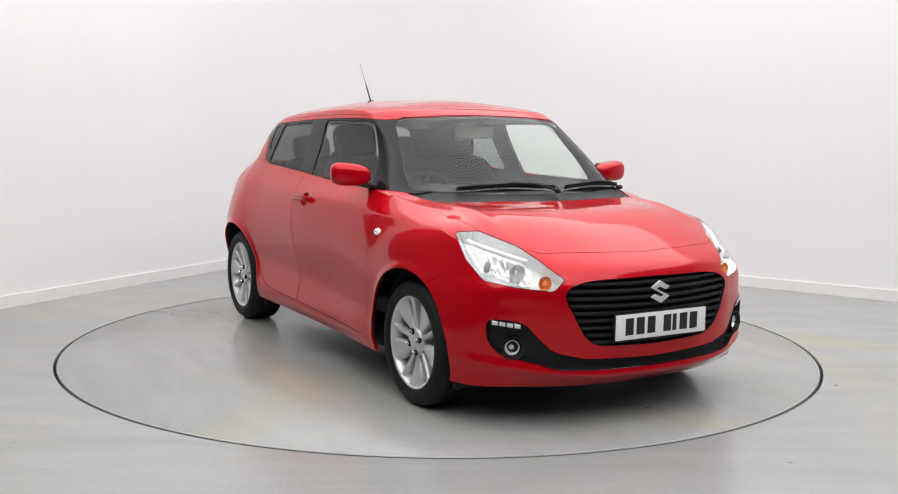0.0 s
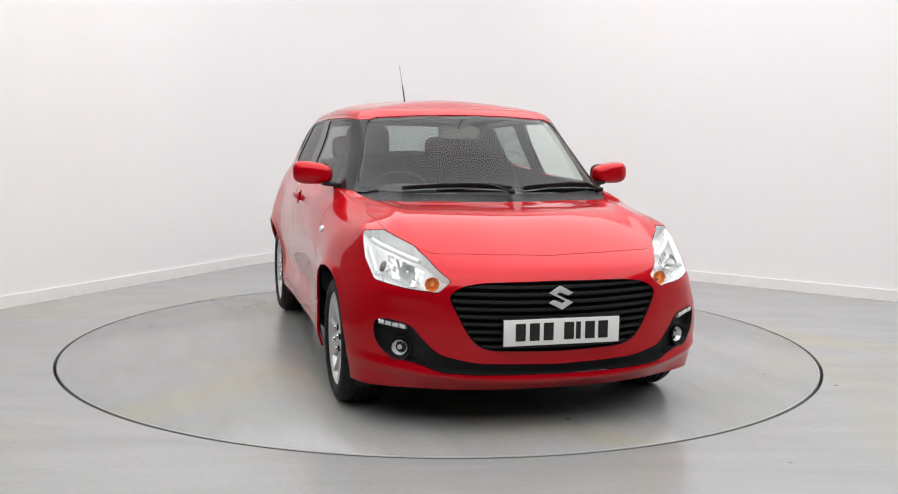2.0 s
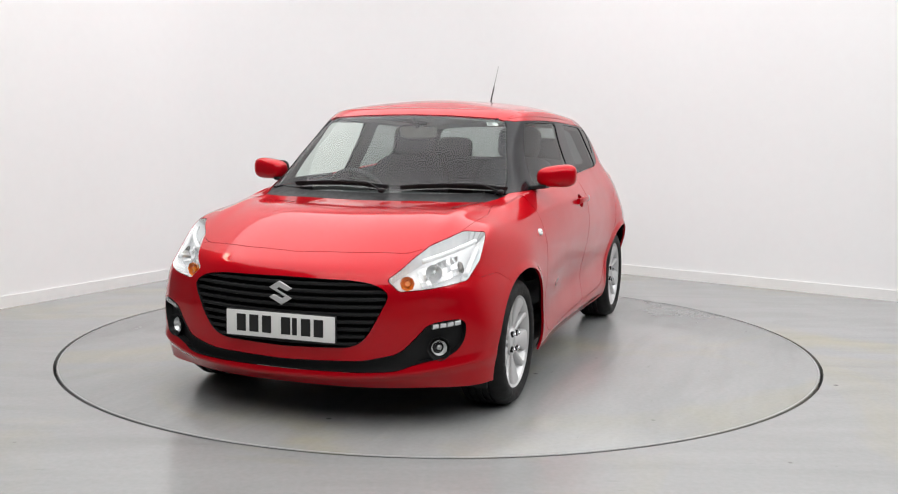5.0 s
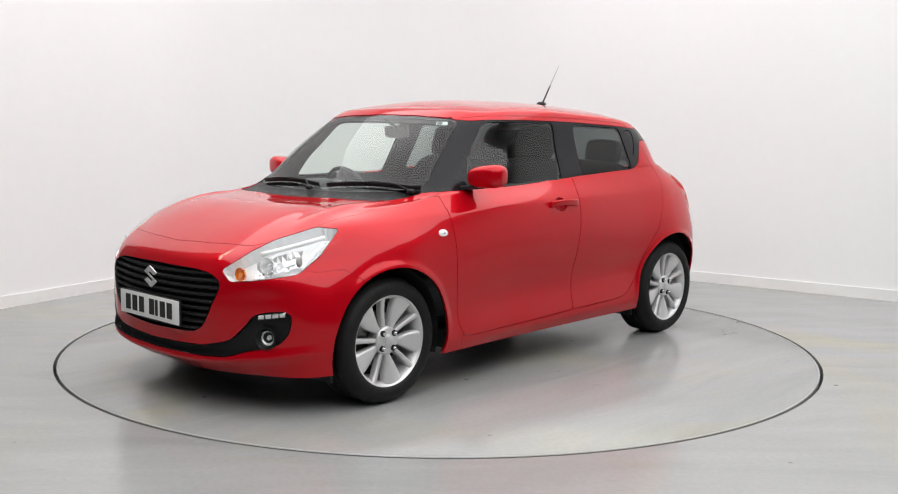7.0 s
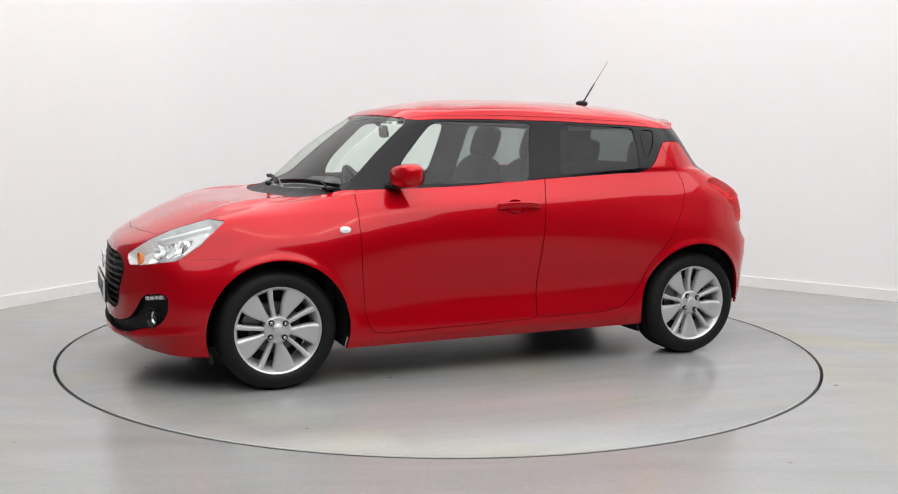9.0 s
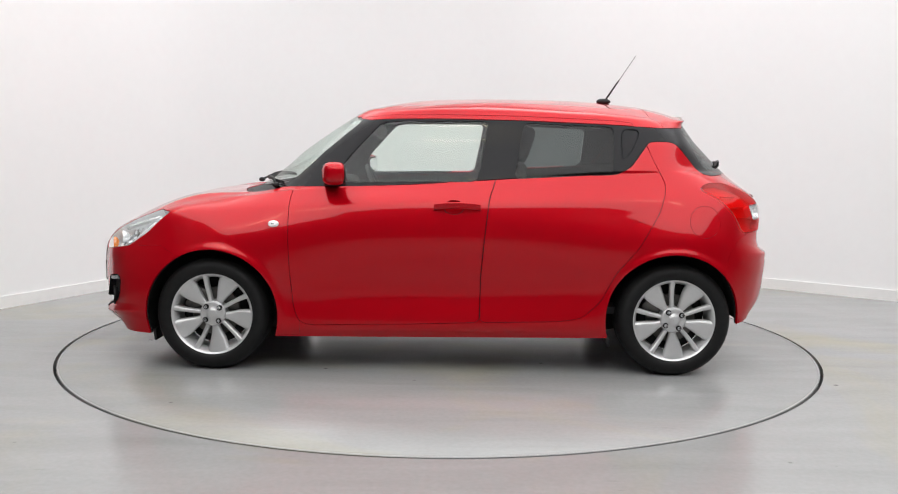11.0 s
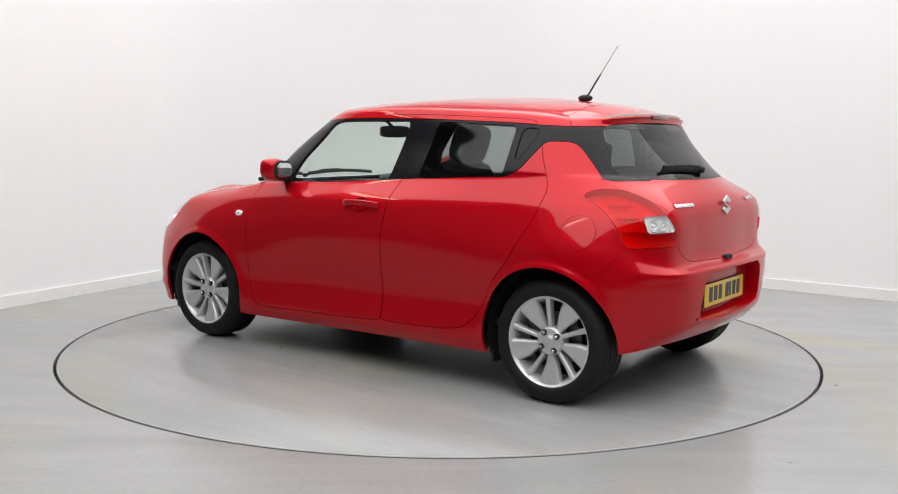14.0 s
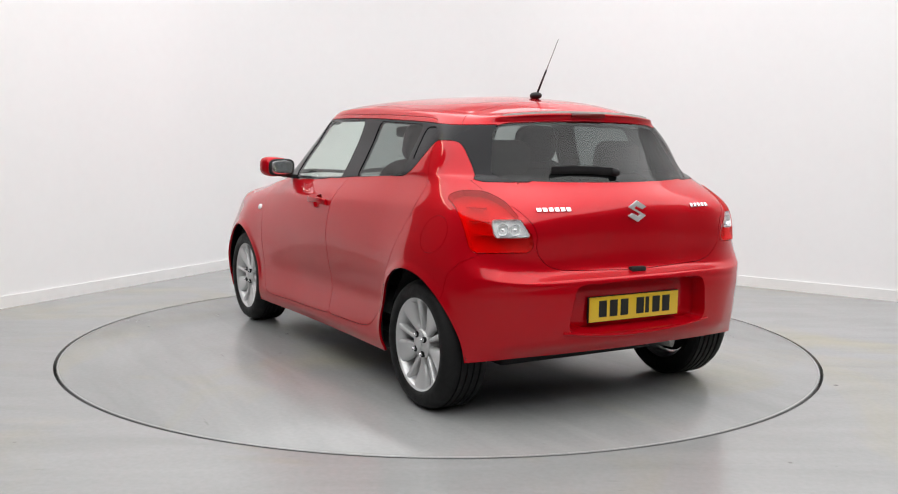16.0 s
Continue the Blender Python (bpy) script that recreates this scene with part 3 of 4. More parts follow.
part("windscreen", panel_mesh({"windscreen"}, BOTH, TINT, .003, 0, 0), TINT, car, "green tinted windscreen")
part("rear_window", panel_mesh({"rear_window"}, BOTH, PRIVACY, .001, 0, 0), PRIVACY, car, "dark tinted rear window")
part("cowl", panel_mesh({"cowl"}, BOTH, PLASTIC, .006), PLASTIC, car, "black plastic scuttle")
for side in (LEFT, RIGHT):
    part("fender", panel_mesh({"fender"}, side, RED, 0, .0007), RED, car)
    part("side_panel", panel_mesh({"side_panel"}, side, RED, 0, .0007), RED, car)
    front_door = part("front_door", panel_mesh({"front_door"}, side, RED), RED, car)
    rear_door = part("rear_door", panel_mesh({"rear_door"}, side, RED), RED, car)
    part("window", panel_mesh({"front_window"}, side, TINT, .004, 0, 0), TINT, front_door, "green tinted glass")
    part("window", panel_mesh({"rear_side_window"}, side, PRIVACY, .004, 0, 0), PRIVACY, rear_door, "dark privacy glass")
    part("window_trim", panel_mesh({"window_trim"}, side, BLACK), BLACK, car, "gloss black window surround")
    part("door_frame", panel_mesh({"door_frame"}, side, RED, 0, .0022), RED, car, "red upper door frame")
    part("door_pull", panel_mesh({"door_pull"}, side, BLACK, .003), BLACK, rear_door, "black hidden door handle")
    part("fuel_flap" if side == LEFT else "quarter_patch", panel_mesh({"fuel_flap"}, side, RED, 0, .001 if side == LEFT else 0, .012 if side == LEFT else 0), RED, car)


def seat(view, a, b, u, v):
    """The place and normal on the skin that a view shows at (a, b), searched from near (u, v)."""
    u, v = np.array([u], float), np.array([v], float)
    for _ in range(12):
        f = flat(view, skin(u, v))[0]
        h = 1e-3
        fu = (flat(view, skin(u + h, v))[0] - flat(view, skin(u - h, v))[0]) / (2 * h)
        fv = (flat(view, skin(u, v + h))[0] - flat(view, skin(u, v - h))[0]) / (2 * h)
        step = np.linalg.lstsq(np.stack([fu, fv], 1), np.array([a, b]) - f, rcond=None)[0]
        u, v = np.clip(u + np.clip(step[0], -.4, .4), 0, COLUMNS), np.clip(v + np.clip(step[1], -.4, .4), 0, ROWS)
    return Vector(skin(u, v)[0]), Vector(skin_normal(u, v)[0])


def facing(place, normal, side=1, off=0.0):
    """A pose at a place whose y axis points along the normal and whose x axis lies level."""
    p, n = Vector((place.x, place.y * side, place.z)), Vector((normal.x, normal.y * side, normal.z)).normalized()
    x = n.cross(Vector((0, 0, 1))).normalized()
    z = x.cross(n)
    m = Matrix((x, n, z)).transposed().to_4x4()
    m.translation = p + n * off
    return m


def bar(points, normals, width, depth, bm=None):
    """A bar of rectangular section with eased edges along points; width lies upright, depth along the normals."""
    out = bm or bmesh.new()
    last = None
    for p, n in zip(points, normals):
        p, n = Vector(p), Vector(n).normalized()
        up = Vector((0, 0, 1))
        w, d = width / 2, depth / 2
        ring = [out.verts.new(p + up * (a * w) + n * (b * d)) for a, b in ((1, .5), (.6, 1), (-.6, 1), (-1, .5), (-1, -1), (1, -1))]
        if last:
            for k in range(6):
                out.faces.new((last[k], last[(k + 1) % 6], ring[(k + 1) % 6], ring[k]))
        else:
            out.faces.new(ring)
        last = ring
    out.faces.new(last[::-1])
    bmesh.ops.recalc_face_normals(out, faces=out.faces)
    return smooth(out)


def blob(size, power=2.6, rings=20, segments=32):
    """A rounded block: a ball pressed towards a box."""
    bm = bmesh.new()
    bmesh.ops.create_uvsphere(bm, u_segments=segments, v_segments=rings, radius=1)
    for v in bm.verts:
        c = Vector([math.copysign(abs(a) ** (2 / power), a) for a in v.co])
        v.co = Vector((c.x * size[0] / 2, c.y * size[1] / 2, c.z * size[2] / 2))
    for f in bm.faces:
        f.smooth = True
    return bm


# ---- linings and underside ----
part("headlining", panel_mesh({"roof", "spoiler", "door_frame"}, BOTH, LINER, .022, 0, 0), LINER, car, "pale grey headlining")
for side in (LEFT, RIGHT):
    part("pillar_lining", panel_mesh({"window_trim", "door_pull"}, side, TRIM, .018, 0, 0), TRIM, car, "dark grey pillar trim")
    part("door_lining", panel_mesh({"front_door", "rear_door", "side_panel", "fuel_flap", "handle_cup"}, side, TRIM, .020, 0, 0), TRIM, car)
    # black sheet added behind the fender to keep its seams dark
    part("fender_seam_backing", panel_mesh({"fender"}, side, UNDER, .020, 0, 0), UNDER, car)
part("tailgate_lining", panel_mesh({"tailgate"}, BOTH, TRIM, .020, 0, 0), TRIM, car)
# bumpers and bonnet get the same added black backing, which darkens their seams
part("bumper_seam_backing", panel_mesh({"front_bumper"}, BOTH, UNDER, .020, 0, 0), UNDER, car)
part("bumper_seam_backing", panel_mesh({"rear_bumper"}, BOTH, UNDER, .020, 0, 0), UNDER, car)
part("bonnet_seam_backing", panel_mesh({"bonnet", "cowl"}, BOTH, UNDER, .022, 0, 0), UNDER, car)
bm = box((3.15, 1.05, .10), pose(.12, 0, .26), .02)
box((1.62, 1.56, .09), pose(0, 0, .235), .02, 2, bm)
part("underbody", bm, UNDER, car, "black underbody")
part("bulkhead", box((.05, 1.36, .62), pose(.92, 0, .60), .02), UNDER, car)
bm = tube([(-.9, -.28, .22), (-1.3, -.30, .23), (-1.52, -.38, .26), (-1.58, -.40, .26)], .026, 14)
part("exhaust_pipe", bm, IRON, car, "dull steel exhaust")
part("exhaust_silencer", (lambda b: (bmesh.ops.translate(b, vec=(-1.42, -.22, .33), verts=b.verts), b)[1])(blob((.30, .50, .15), 3.4)), IRON, car, "dull steel silencer")


def arch_liner(x, z, r, side, low):
    bm = bmesh.new()
    rows = []
    for y in (.79, .72, .56):
        rows.append([bm.verts.new((x + r * math.cos(a), y * side, z + r * math.sin(a))) for a in np.linspace(-.32, math.pi + low, 40)])
    for p, q in zip(rows, rows[1:]):
        for k in range(39):
            bm.faces.new((p[k], p[k + 1], q[k + 1], q[k]))
    bm.faces.new(rows[-1])
    return bm


for x, z, r in ((1.222, .298, .362), (-1.215, .302, .363)):
    for side in (1, -1):
        part("arch_liner", arch_liner(x, z, r, side, .32 if x > 0 else .02), UNDER, car, "black plastic wheel arch liner")
for side in (1, -1):
    for x, w in ((1.545, .04), (-.885, .03)):
        part("mud_flap", box((.015, .18, .06), pose(x, side * .70, .175, 0, 8, 0), .004), PLASTIC, car, "small black rubber flap")


# ---- wheels ----
TYRE_R, RIM_R = .300, .220


def spoke(rows, turn, crown):
    """A rounded arm from the hub to the rim: rows of a radius and the angles of its two edges."""
    bm = bmesh.new()
    across, rings = (0, .06, .16, .5, .84, .94, 1), []
    for r, a0, a1 in rows:
        face = -.020 + .020 * (r / .2) ** 2
        ring = []
        for f in across:
            a = math.radians(turn + a0 + (a1 - a0) * f)
            y = face + crown * (1 - (2 * f - 1) ** 2) - (.009 if f in (0, 1) else .002 if f in (.06, .94) else 0)
            ring.append(bm.verts.new((-r * math.sin(a), y, r * math.cos(a))))
        for f in (1, 0):
            a = math.radians(turn + a0 + (a1 - a0) * f)
            ring.append(bm.verts.new((-r * math.sin(a), face - .032, r * math.cos(a))))
        rings.append(ring)
    n = len(across) + 2
    for p, q in zip(rings, rings[1:]):
        for i in range(n):
            j = (i + 1) % n
            bm.faces.new((p[i], p[j], q[j], q[i]))
    bm.faces.new(rings[0])
    bm.faces.new(rings[-1])
    bmesh.ops.recalc_face_normals(bm, faces=bm.faces)
    return smooth(bm, 42)


def wheel_at(x, z):
    """A wheel whose outer face looks along +y, about its own axis."""
    barrel = [(.186, -.13), (.190, -.06), (.196, -.02), (.204, -.002), (.209, .007), (RIM_R - .003, .012), (RIM_R, .004), (.213, -.012), (.200, -.03), (.196, -.16), (RIM_R - .004, -.175)]
    wheel = part("wheel", lathe(barrel, 72), ALLOY, car, "silver alloy wheel with five broad blades and slim spokes")
    t = [(RIM_R - .008, .006), (RIM_R + .002, .018), (.232, .024), (.256, .026), (.276, .018), (.289, .002), (.296, -.014)]
    for k in range(5):
        y = -.022 - k * .033
        t += [(TYRE_R, y), (TYRE_R, y - .022), (TYRE_R - .007, y - .0245), (TYRE_R - .007, y - .0305)]
    t += [(.296, -.172), (.286, -.19), (.25, -.204), (RIM_R - .01, -.185)]
    part("tyre", lathe(t, 96), RUBBER, wheel, "black road tyre")
    # five broad leaf-shaped blades, each with a slim spoke beside it; angles run clockwise as seen from outside
    leaf = [(.034, -16, 20), (.060, -14, 17), (.085, -13.5, 14), (.110, -15.5, 14), (.145, -17, 15.5), (.175, -16.5, 16), (.195, -15.5, 16), (RIM_R - .006, -14.5, 16)]
    slim = [(.034, 17, 47), (.060, 22.5, 43), (.085, 25.5, 40.5), (.120, 27.5, 38.5), (.160, 29.2, 38), (.195, 30.4, 38.6), (RIM_R - .006, 30.4, 39.4)]
    for k in range(5):
        part("blade", spoke(leaf, 72 * k, .0045), ALLOY, wheel)
        part("spoke", spoke(slim, 72 * k, .004), ALLOY, wheel)
    part("hub", lathe([(.001, .004), (.026, .003), (.031, .000), (.034, -.002), (.060, -.004), (.068, -.012), (.070, -.07)], 40), ALLOY, wheel)
    part("hub_cap", lathe([(.001, .009), (.022, .008), (.026, .005), (.026, -.002)], 32), ALLOY, wheel, "plain silver centre cap")
    for k in range(4):
        a = math.radians(90 * k + 22)
        at = pose(.050 * math.cos(a), .004, .050 * math.sin(a))
        # no recess here: a flat black disc paints the pit's shade
        bm = lathe([(.001, .0006), (.0125, .0004), (.0145, -.001), (.0145, -.012)], 20)
        bmesh.ops.transform(bm, matrix=at, verts=bm.verts)
        part("nut_pit_shade", bm, PLASTIC, wheel, "flat black disc for the shaded pit round the wheel nut")
        bm = lathe([(.001, .012), (.005, .0115), (.0085, .008), (.0095, .003), (.0095, -.01)], 6)
        bmesh.ops.transform(bm, matrix=at, verts=bm.verts)
        part("wheel_nut", bm, CHROME, wheel, "bright steel wheel nut")
    part("brake_disc", lathe([(.06, -.085), (.128, -.085), (.130, -.088), (.130, -.103), (.06, -.105)], 48), IRON, wheel, "bare iron brake disc")
    bm = box((.10, .06, .13), pose(.118, -.095, .02), .015)
    part("brake_caliper", bm, IRON, wheel)
    part("back_plate", lathe([(.001, -.12), (.178, -.12)], 48), UNDER, wheel)
    wheel.matrix_basis = pose(x, .822, z, 0, -27, 0)
    return wheel


front_wheel = wheel_at(1.225, .300)
copy_thing(front_wheel, pose(-1.225, .826, .300, 0, -34, 0))
copy_thing(front_wheel, pose(1.225, -.822, .300, 0, 40, 180))
copy_thing(front_wheel, pose(-1.225, -.826, .300, 0, 10, 180))


# ---- nose ----
grille = part("grille", panel_mesh({"grille"}, BOTH, PLASTIC, .045, .002, -.049), PLASTIC, car, "black radiator grille")
GRILLE_EDGE = [(.358, .29), (.375, .325), (.41, .368), (.47, .41), (.53, .440), (.585, .462), (.615, .455), (.635, .41), (.650, .32)]
for k in range(9):
    z = .384 + k * .0315
    reach = np.interp(z, *zip(*GRILLE_EDGE)) - .004
    pts, nrm = [], []
    for y in np.linspace(-reach, reach, 31):
        sag = -.010 * (1 - (y / .44) ** 2) + .005
        p, n = seat("front", abs(y), z + sag, 1.2, 3.0)
        pts.append(Vector((p.x, math.copysign(p.y, y), p.z)) - Vector((.014, 0, 0)))
        nrm.append((n.x, math.copysign(n.y, y), 0))
    part("grille_slat", bar(pts, nrm, .015, .020), PLASTIC, grille)
lower = part("lower_grille", panel_mesh({"lower_grille"}, BOTH, PLASTIC, .030, .002, -.034), PLASTIC, car, "black lower intake and fog lamp surrounds")


def faceted(along, up, columns, rows, side, rng):
    """A patch behind the lamp's cover, broken into small facets that lean each their own way."""
    bm = bmesh.new()
    for i in range(columns):
        for j in range(rows):
            corners = []
            tip = [rng.uniform(-.010, .010) for _ in range(4)]
            for (du, dv), lean in zip(((0, 0), (1, 0), (1, 1), (0, 1)), tip):
                f, g = (i + du) / columns, (j + dv) / rows
                a = along[0] + (along[1] - along[0]) * f
                z = up[0] + (up[1] - up[0]) * g - .055 * (f - .5)
                p, n = seat("nose", a * k7, z, 2.7, 4.9)
                q = p - n * (.046 + .016 * math.sin(math.pi * g) - lean)
                corners.append(bm.verts.new((q.x, q.y * side, q.z)))
            bm.faces.new(corners if side == 1 else corners[::-1])
    return bm


SILVER = material("silvered lamp reflector", (.92, .93, .94), .26, .6, vary=.05, scale=80)
FROST = material("white lamp housing", (.92, .93, .94), .25, 0, .5, vary=.04, scale=50)
for side in (1, -1):
    one = LEFT if side == 1 else RIGHT
    p, n = seat("front", .658, .368, 2.7, 1.8)
    m = facing(p, Vector((n.x + .6, n.y, 0)), side, -.004)
    bm = lathe([(.050, -.004), (.051, .006), (.048, .004), (.042, -.014), (.034, -.02)], 48)
    fog = part("fog_lamp", bm, PLASTIC, lower, "round fog lamp in a black bezel", m)
    bm = lathe([(.036, -.014), (.034, -.006), (.026, .000), (.014, .003), (.001, .004)], 40)
    bmesh.ops.transform(bm, matrix=m, verts=bm.verts)
    part("fog_lens", bm, CLEAR, lower, "clear fog lamp lens")
    bm = lathe([(.034, -.014), (.026, -.026), (.014, -.034), (.010, -.02), (.001, -.016)], 12)
    bmesh.ops.transform(bm, matrix=m, verts=bm.verts)
    part("fog_reflector", bm, SILVER, lower)
    a, b = seat("front", .732, .478, 2.9, 2.6), seat("front", .628, .462, 2.6, 2.6)
    for k in range(4):
        f0, f1 = k / 4 + .02, (k + 1) / 4 - .03
        ends = [a[0].lerp(b[0], f) for f in (f0, (f0 + f1) / 2, f1)]
        pts = [Vector((e.x - .006, e.y * side, e.z)) for e in ends]
        part("daytime_lamp", bar(pts, [(a[1].x, a[1].y * side, 0)] * 3, .022, .02), SILVER, lower, "silver daytime running lamp segment")
    # headlamp
    lamp = part("headlamp", panel_mesh({"headlamp"}, one, FROST, .070, .003, -.068), FROST, car, "clear headlamp with silvered reflectors and amber bulb")
    part("lamp_cover", panel_mesh({"headlamp"}, one, CLEAR, .001, .0035, 0), CLEAR, lamp, "clear lamp cover")
    # reflector of many tilted facets, with a clear bowl and a dark pocket at its ends
    rng = random.Random(7)
    part("main_reflector", faceted((-.94, -1.24), (.668, .752), 9, 3, side, rng), SILVER, lamp, "faceted silvered reflector")
    p, n = seat("nose", -1.165 * k7, .682, 2.6, 4.8)
    m = facing(p, Vector((1, .35, 0)), side, -.034)
    bm = lathe([(.036, .010), (.034, .004), (.028, -.014), (.016, -.026), (.008, -.030), (.008, -.012), (.001, -.008)], 24)
    bmesh.ops.transform(bm, matrix=m, verts=bm.verts)
    part("inner_reflector", bm, SILVER, lamp, "small silvered reflector bowl")
    p, n = seat("nose", -.945 * k7, .715, 3.0, 4.9)
    bm = blob((.026, .02, .050), 2.6, 10, 14)
    bmesh.ops.transform(bm, matrix=facing(p, n, side, -.038), verts=bm.verts)
    part("lamp_pocket", bm, IRON, lamp, "dull grey pocket beside the reflector")
    p, n = seat("nose", -1.335 * k7, .642, 2.2, 4.5)
    m = facing(p, Vector((1, .2, 0)), side, -.03)
    bm = lathe([(.032, .008), (.028, -.006), (.014, -.016), (.012, .004), (.001, .008)], 8)
    bmesh.ops.transform(bm, matrix=m, verts=bm.verts)
    part("indicator_bulb", bm, AMBER, lamp, "amber indicator bulb")
    # light guide along the lamp's upper rim
    for k, (s0, s1) in enumerate((((-.80, .815), (-1.20, .742)), ((-.80, .78), (-.93, .675)))):
        pts = []
        for f in np.linspace(0, 1, 9):
            p, n = seat("nose", (s0[0] + (s1[0] - s0[0]) * f) * k7, s0[1] + (s1[1] - s0[1]) * f, 3.0, 5.0)
            q = p - n * .022
            pts.append((q.x, q.y * side, q.z))
        part("light_guide", tube(pts, .011, 10), FROST, lamp, "white lamp trim")


def emblem(m, parent, size):
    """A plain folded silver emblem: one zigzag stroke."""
    bm = bmesh.new()
    s = size
    outline = [(-.05, .49), (.52, .20), (.30, .08), (-.07, .23), (-.20, .14), (.52, -.20)]
    plate_of([(-x * s, z * s) for x, z in outline + [(-x, -z) for x, z in outline]], .008, bm)
    bmesh.ops.bevel(bm, geom=bm.edges[:], offset=.0015, segments=1, affect="EDGES")
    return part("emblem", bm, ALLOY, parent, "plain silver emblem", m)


def registration_plate(m, mat, label):
    """A plate with plain dark bars in place of its writing."""
    plate = part("registration_plate", box((.52, .006, .111), None, .002), mat, car, label, m)
    part("plate_back", box((.528, .010, .118), pose(0, -.007, 0), .003), PLASTIC, plate)
    for k, x in enumerate((-.185, -.125, -.072, -.030, .062, .124, .186)):
        w = .044 if k not in (2,) else .022
        part("plate_bar", box((w, .0016, .074), pose(x, .0036, .002), 0), INK, plate)
    return plate


registration_plate(Matrix(((0, 1, 0, 1.992), (-1, 0, 0, .003), (0, 0, 1, .450), (0, 0, 0, 1))), WHITE, "white front registration plate with dark bars")
emblem(Matrix(((0, 1, 0, 1.974), (-1, 0, 0, 0), (0, 0, 1, .590), (0, 0, 0, 1))), car, .105)
recess = part("plate_recess", panel_mesh({"plate_recess"}, BOTH, RED, .074, .0, -.074), RED, rear_bumper)
registration_plate(Matrix(((0, -1, 0, -1.757), (1, 0, 0, .003), (0, 0, 1, .500), (0, 0, 0, 1))), YELLOW, "yellow rear registration plate with dark bars")
emblem(Matrix(((0, -1, 0, -1.745), (1, 0, 0, 0), (0, 0, 1, .932), (0, 0, 0, 1))), tailgate, .10)
for start, n, w in ((.505, 6, .026), (-.36, 5, .022)):
    for k in range(n):
        y = start - k * (w + .003)
        p, q = seat("front", abs(y), .945, 11.5, 5.6)
        part("badge_bar", box((w - .004, .004, .020), facing(p, q, 1 if y > 0 else -1, .005), .001), CHROME, tailgate, "silver badge bar")

# ---- tail ----
for side in (1, -1):
    one = LEFT if side == 1 else RIGHT
    lamp = part("tail_lamp", panel_mesh({"tail_lamp"}, one, FROST, .035, .002, -.034), FROST, car, "red tail lamp")
    part("lamp_cover", panel_mesh({"tail_lamp"}, one, LAMPRED, -.004, .0025, 0), LAMPRED, lamp, "glossy red lamp cover")
    back = part("reverse_lamp", panel_mesh({"reverse_lamp"}, one, FROST, .020, .001, -.02), FROST, car, "clear reversing lamp")
    part("lamp_cover", panel_mesh({"reverse_lamp"}, one, CLEAR, -.004, .001, 0), CLEAR, back)
    for k in range(2):
        p, n = seat("tail", (-1.0 - .075 * k) * k7, .866, 10.7, 5.3)
        bm = lathe([(.026, .012), (.020, -.004), (.008, -.012), (.007, .006), (.001, .01)], 14)
        bmesh.ops.transform(bm, matrix=facing(p, n, side, -.016), verts=bm.verts)
        part("reflector", bm, SILVER, back)
    for k in range(3):
        p, n = seat("tail", (-.80 - .035 * k) * k7, .965 - .06 * k, 10.3, 5.6)
        part("lamp_rib", box((.10, .012, .008), facing(p, n, side, -.022), .002), FROST, lamp)
    part("cup", panel_mesh({"handle_cup"}, one, RED, .018, .001, -.018), RED, car, "hollow behind the door handle")
pts = [seat("front", abs(y), .385 + .03 * (y / .42) ** 2, 12.5, 1.1) for y in np.linspace(-.42, .42, 25)]
line = [Vector((p.x, y, p.z)) for (p, n), y in zip(pts, np.linspace(-.42, .42, 25))]
part("bumper_step", bar(line, [(-1, 0, 0)] * 25, .012, .014), RED, rear_bumper, "red ledge across the bumper")
# the notch is not cut; a black block stands in for its shade
part("notch_shade", box((.03, .085, .022), pose(-1.762, 0, .672), .006), UNDER, tailgate, "black block for the shade in the notch below the tailgate")
bm = box((.012, .20, .020), pose(-1.374, 0, 1.362, 0, 12, 0), .004)
part("brake_light", bm, material("dark red lens", (.12, .004, .004), .15, 0, .6, vary=.05), car, "dark red high-level brake light")
pts = [seat("front", y, z, 12, 7.2) for y, z in ((.02, 1.092), (.12, 1.100), (.22, 1.103), (.33, 1.100))]
bm = bar([p + n * .016 for p, n in pts], [n for _, n in pts], .032, .018)
join(bm, bar([p + n * .008 for p, n in pts], [n for _, n in pts], .010, .03))
part("rear_wiper", bm, PLASTIC, car, "black rear wiper")
bm = blob((.05, .045, .040), 2.4)
bmesh.ops.transform(bm, matrix=pose(*(pts[0][0] + pts[0][1] * .014)), verts=bm.verts)
part("wiper_cap", bm, PLASTIC, car)

# ---- roof aerial ----
part("aerial_base", (lambda b: (bmesh.ops.translate(b, vec=(-.935, 0, 1.468), verts=b.verts), b)[1])(blob((.085, .045, .036), 2.2)), PLASTIC, car, "black aerial foot")
d = Vector((-.175, 0, .265))
aerial = part("aerial", tube([Vector((-.945, 0, 1.475)) + d * f for f in (0, .1, .3, .45)], .0055, 8, None, .8), PLASTIC, car, "thin roof aerial")
part("aerial_tip", tube([Vector((-.945, 0, 1.475)) + d * f for f in (.45, .7, 1.0)], .0022, 6, None, .8), IRON, aerial)

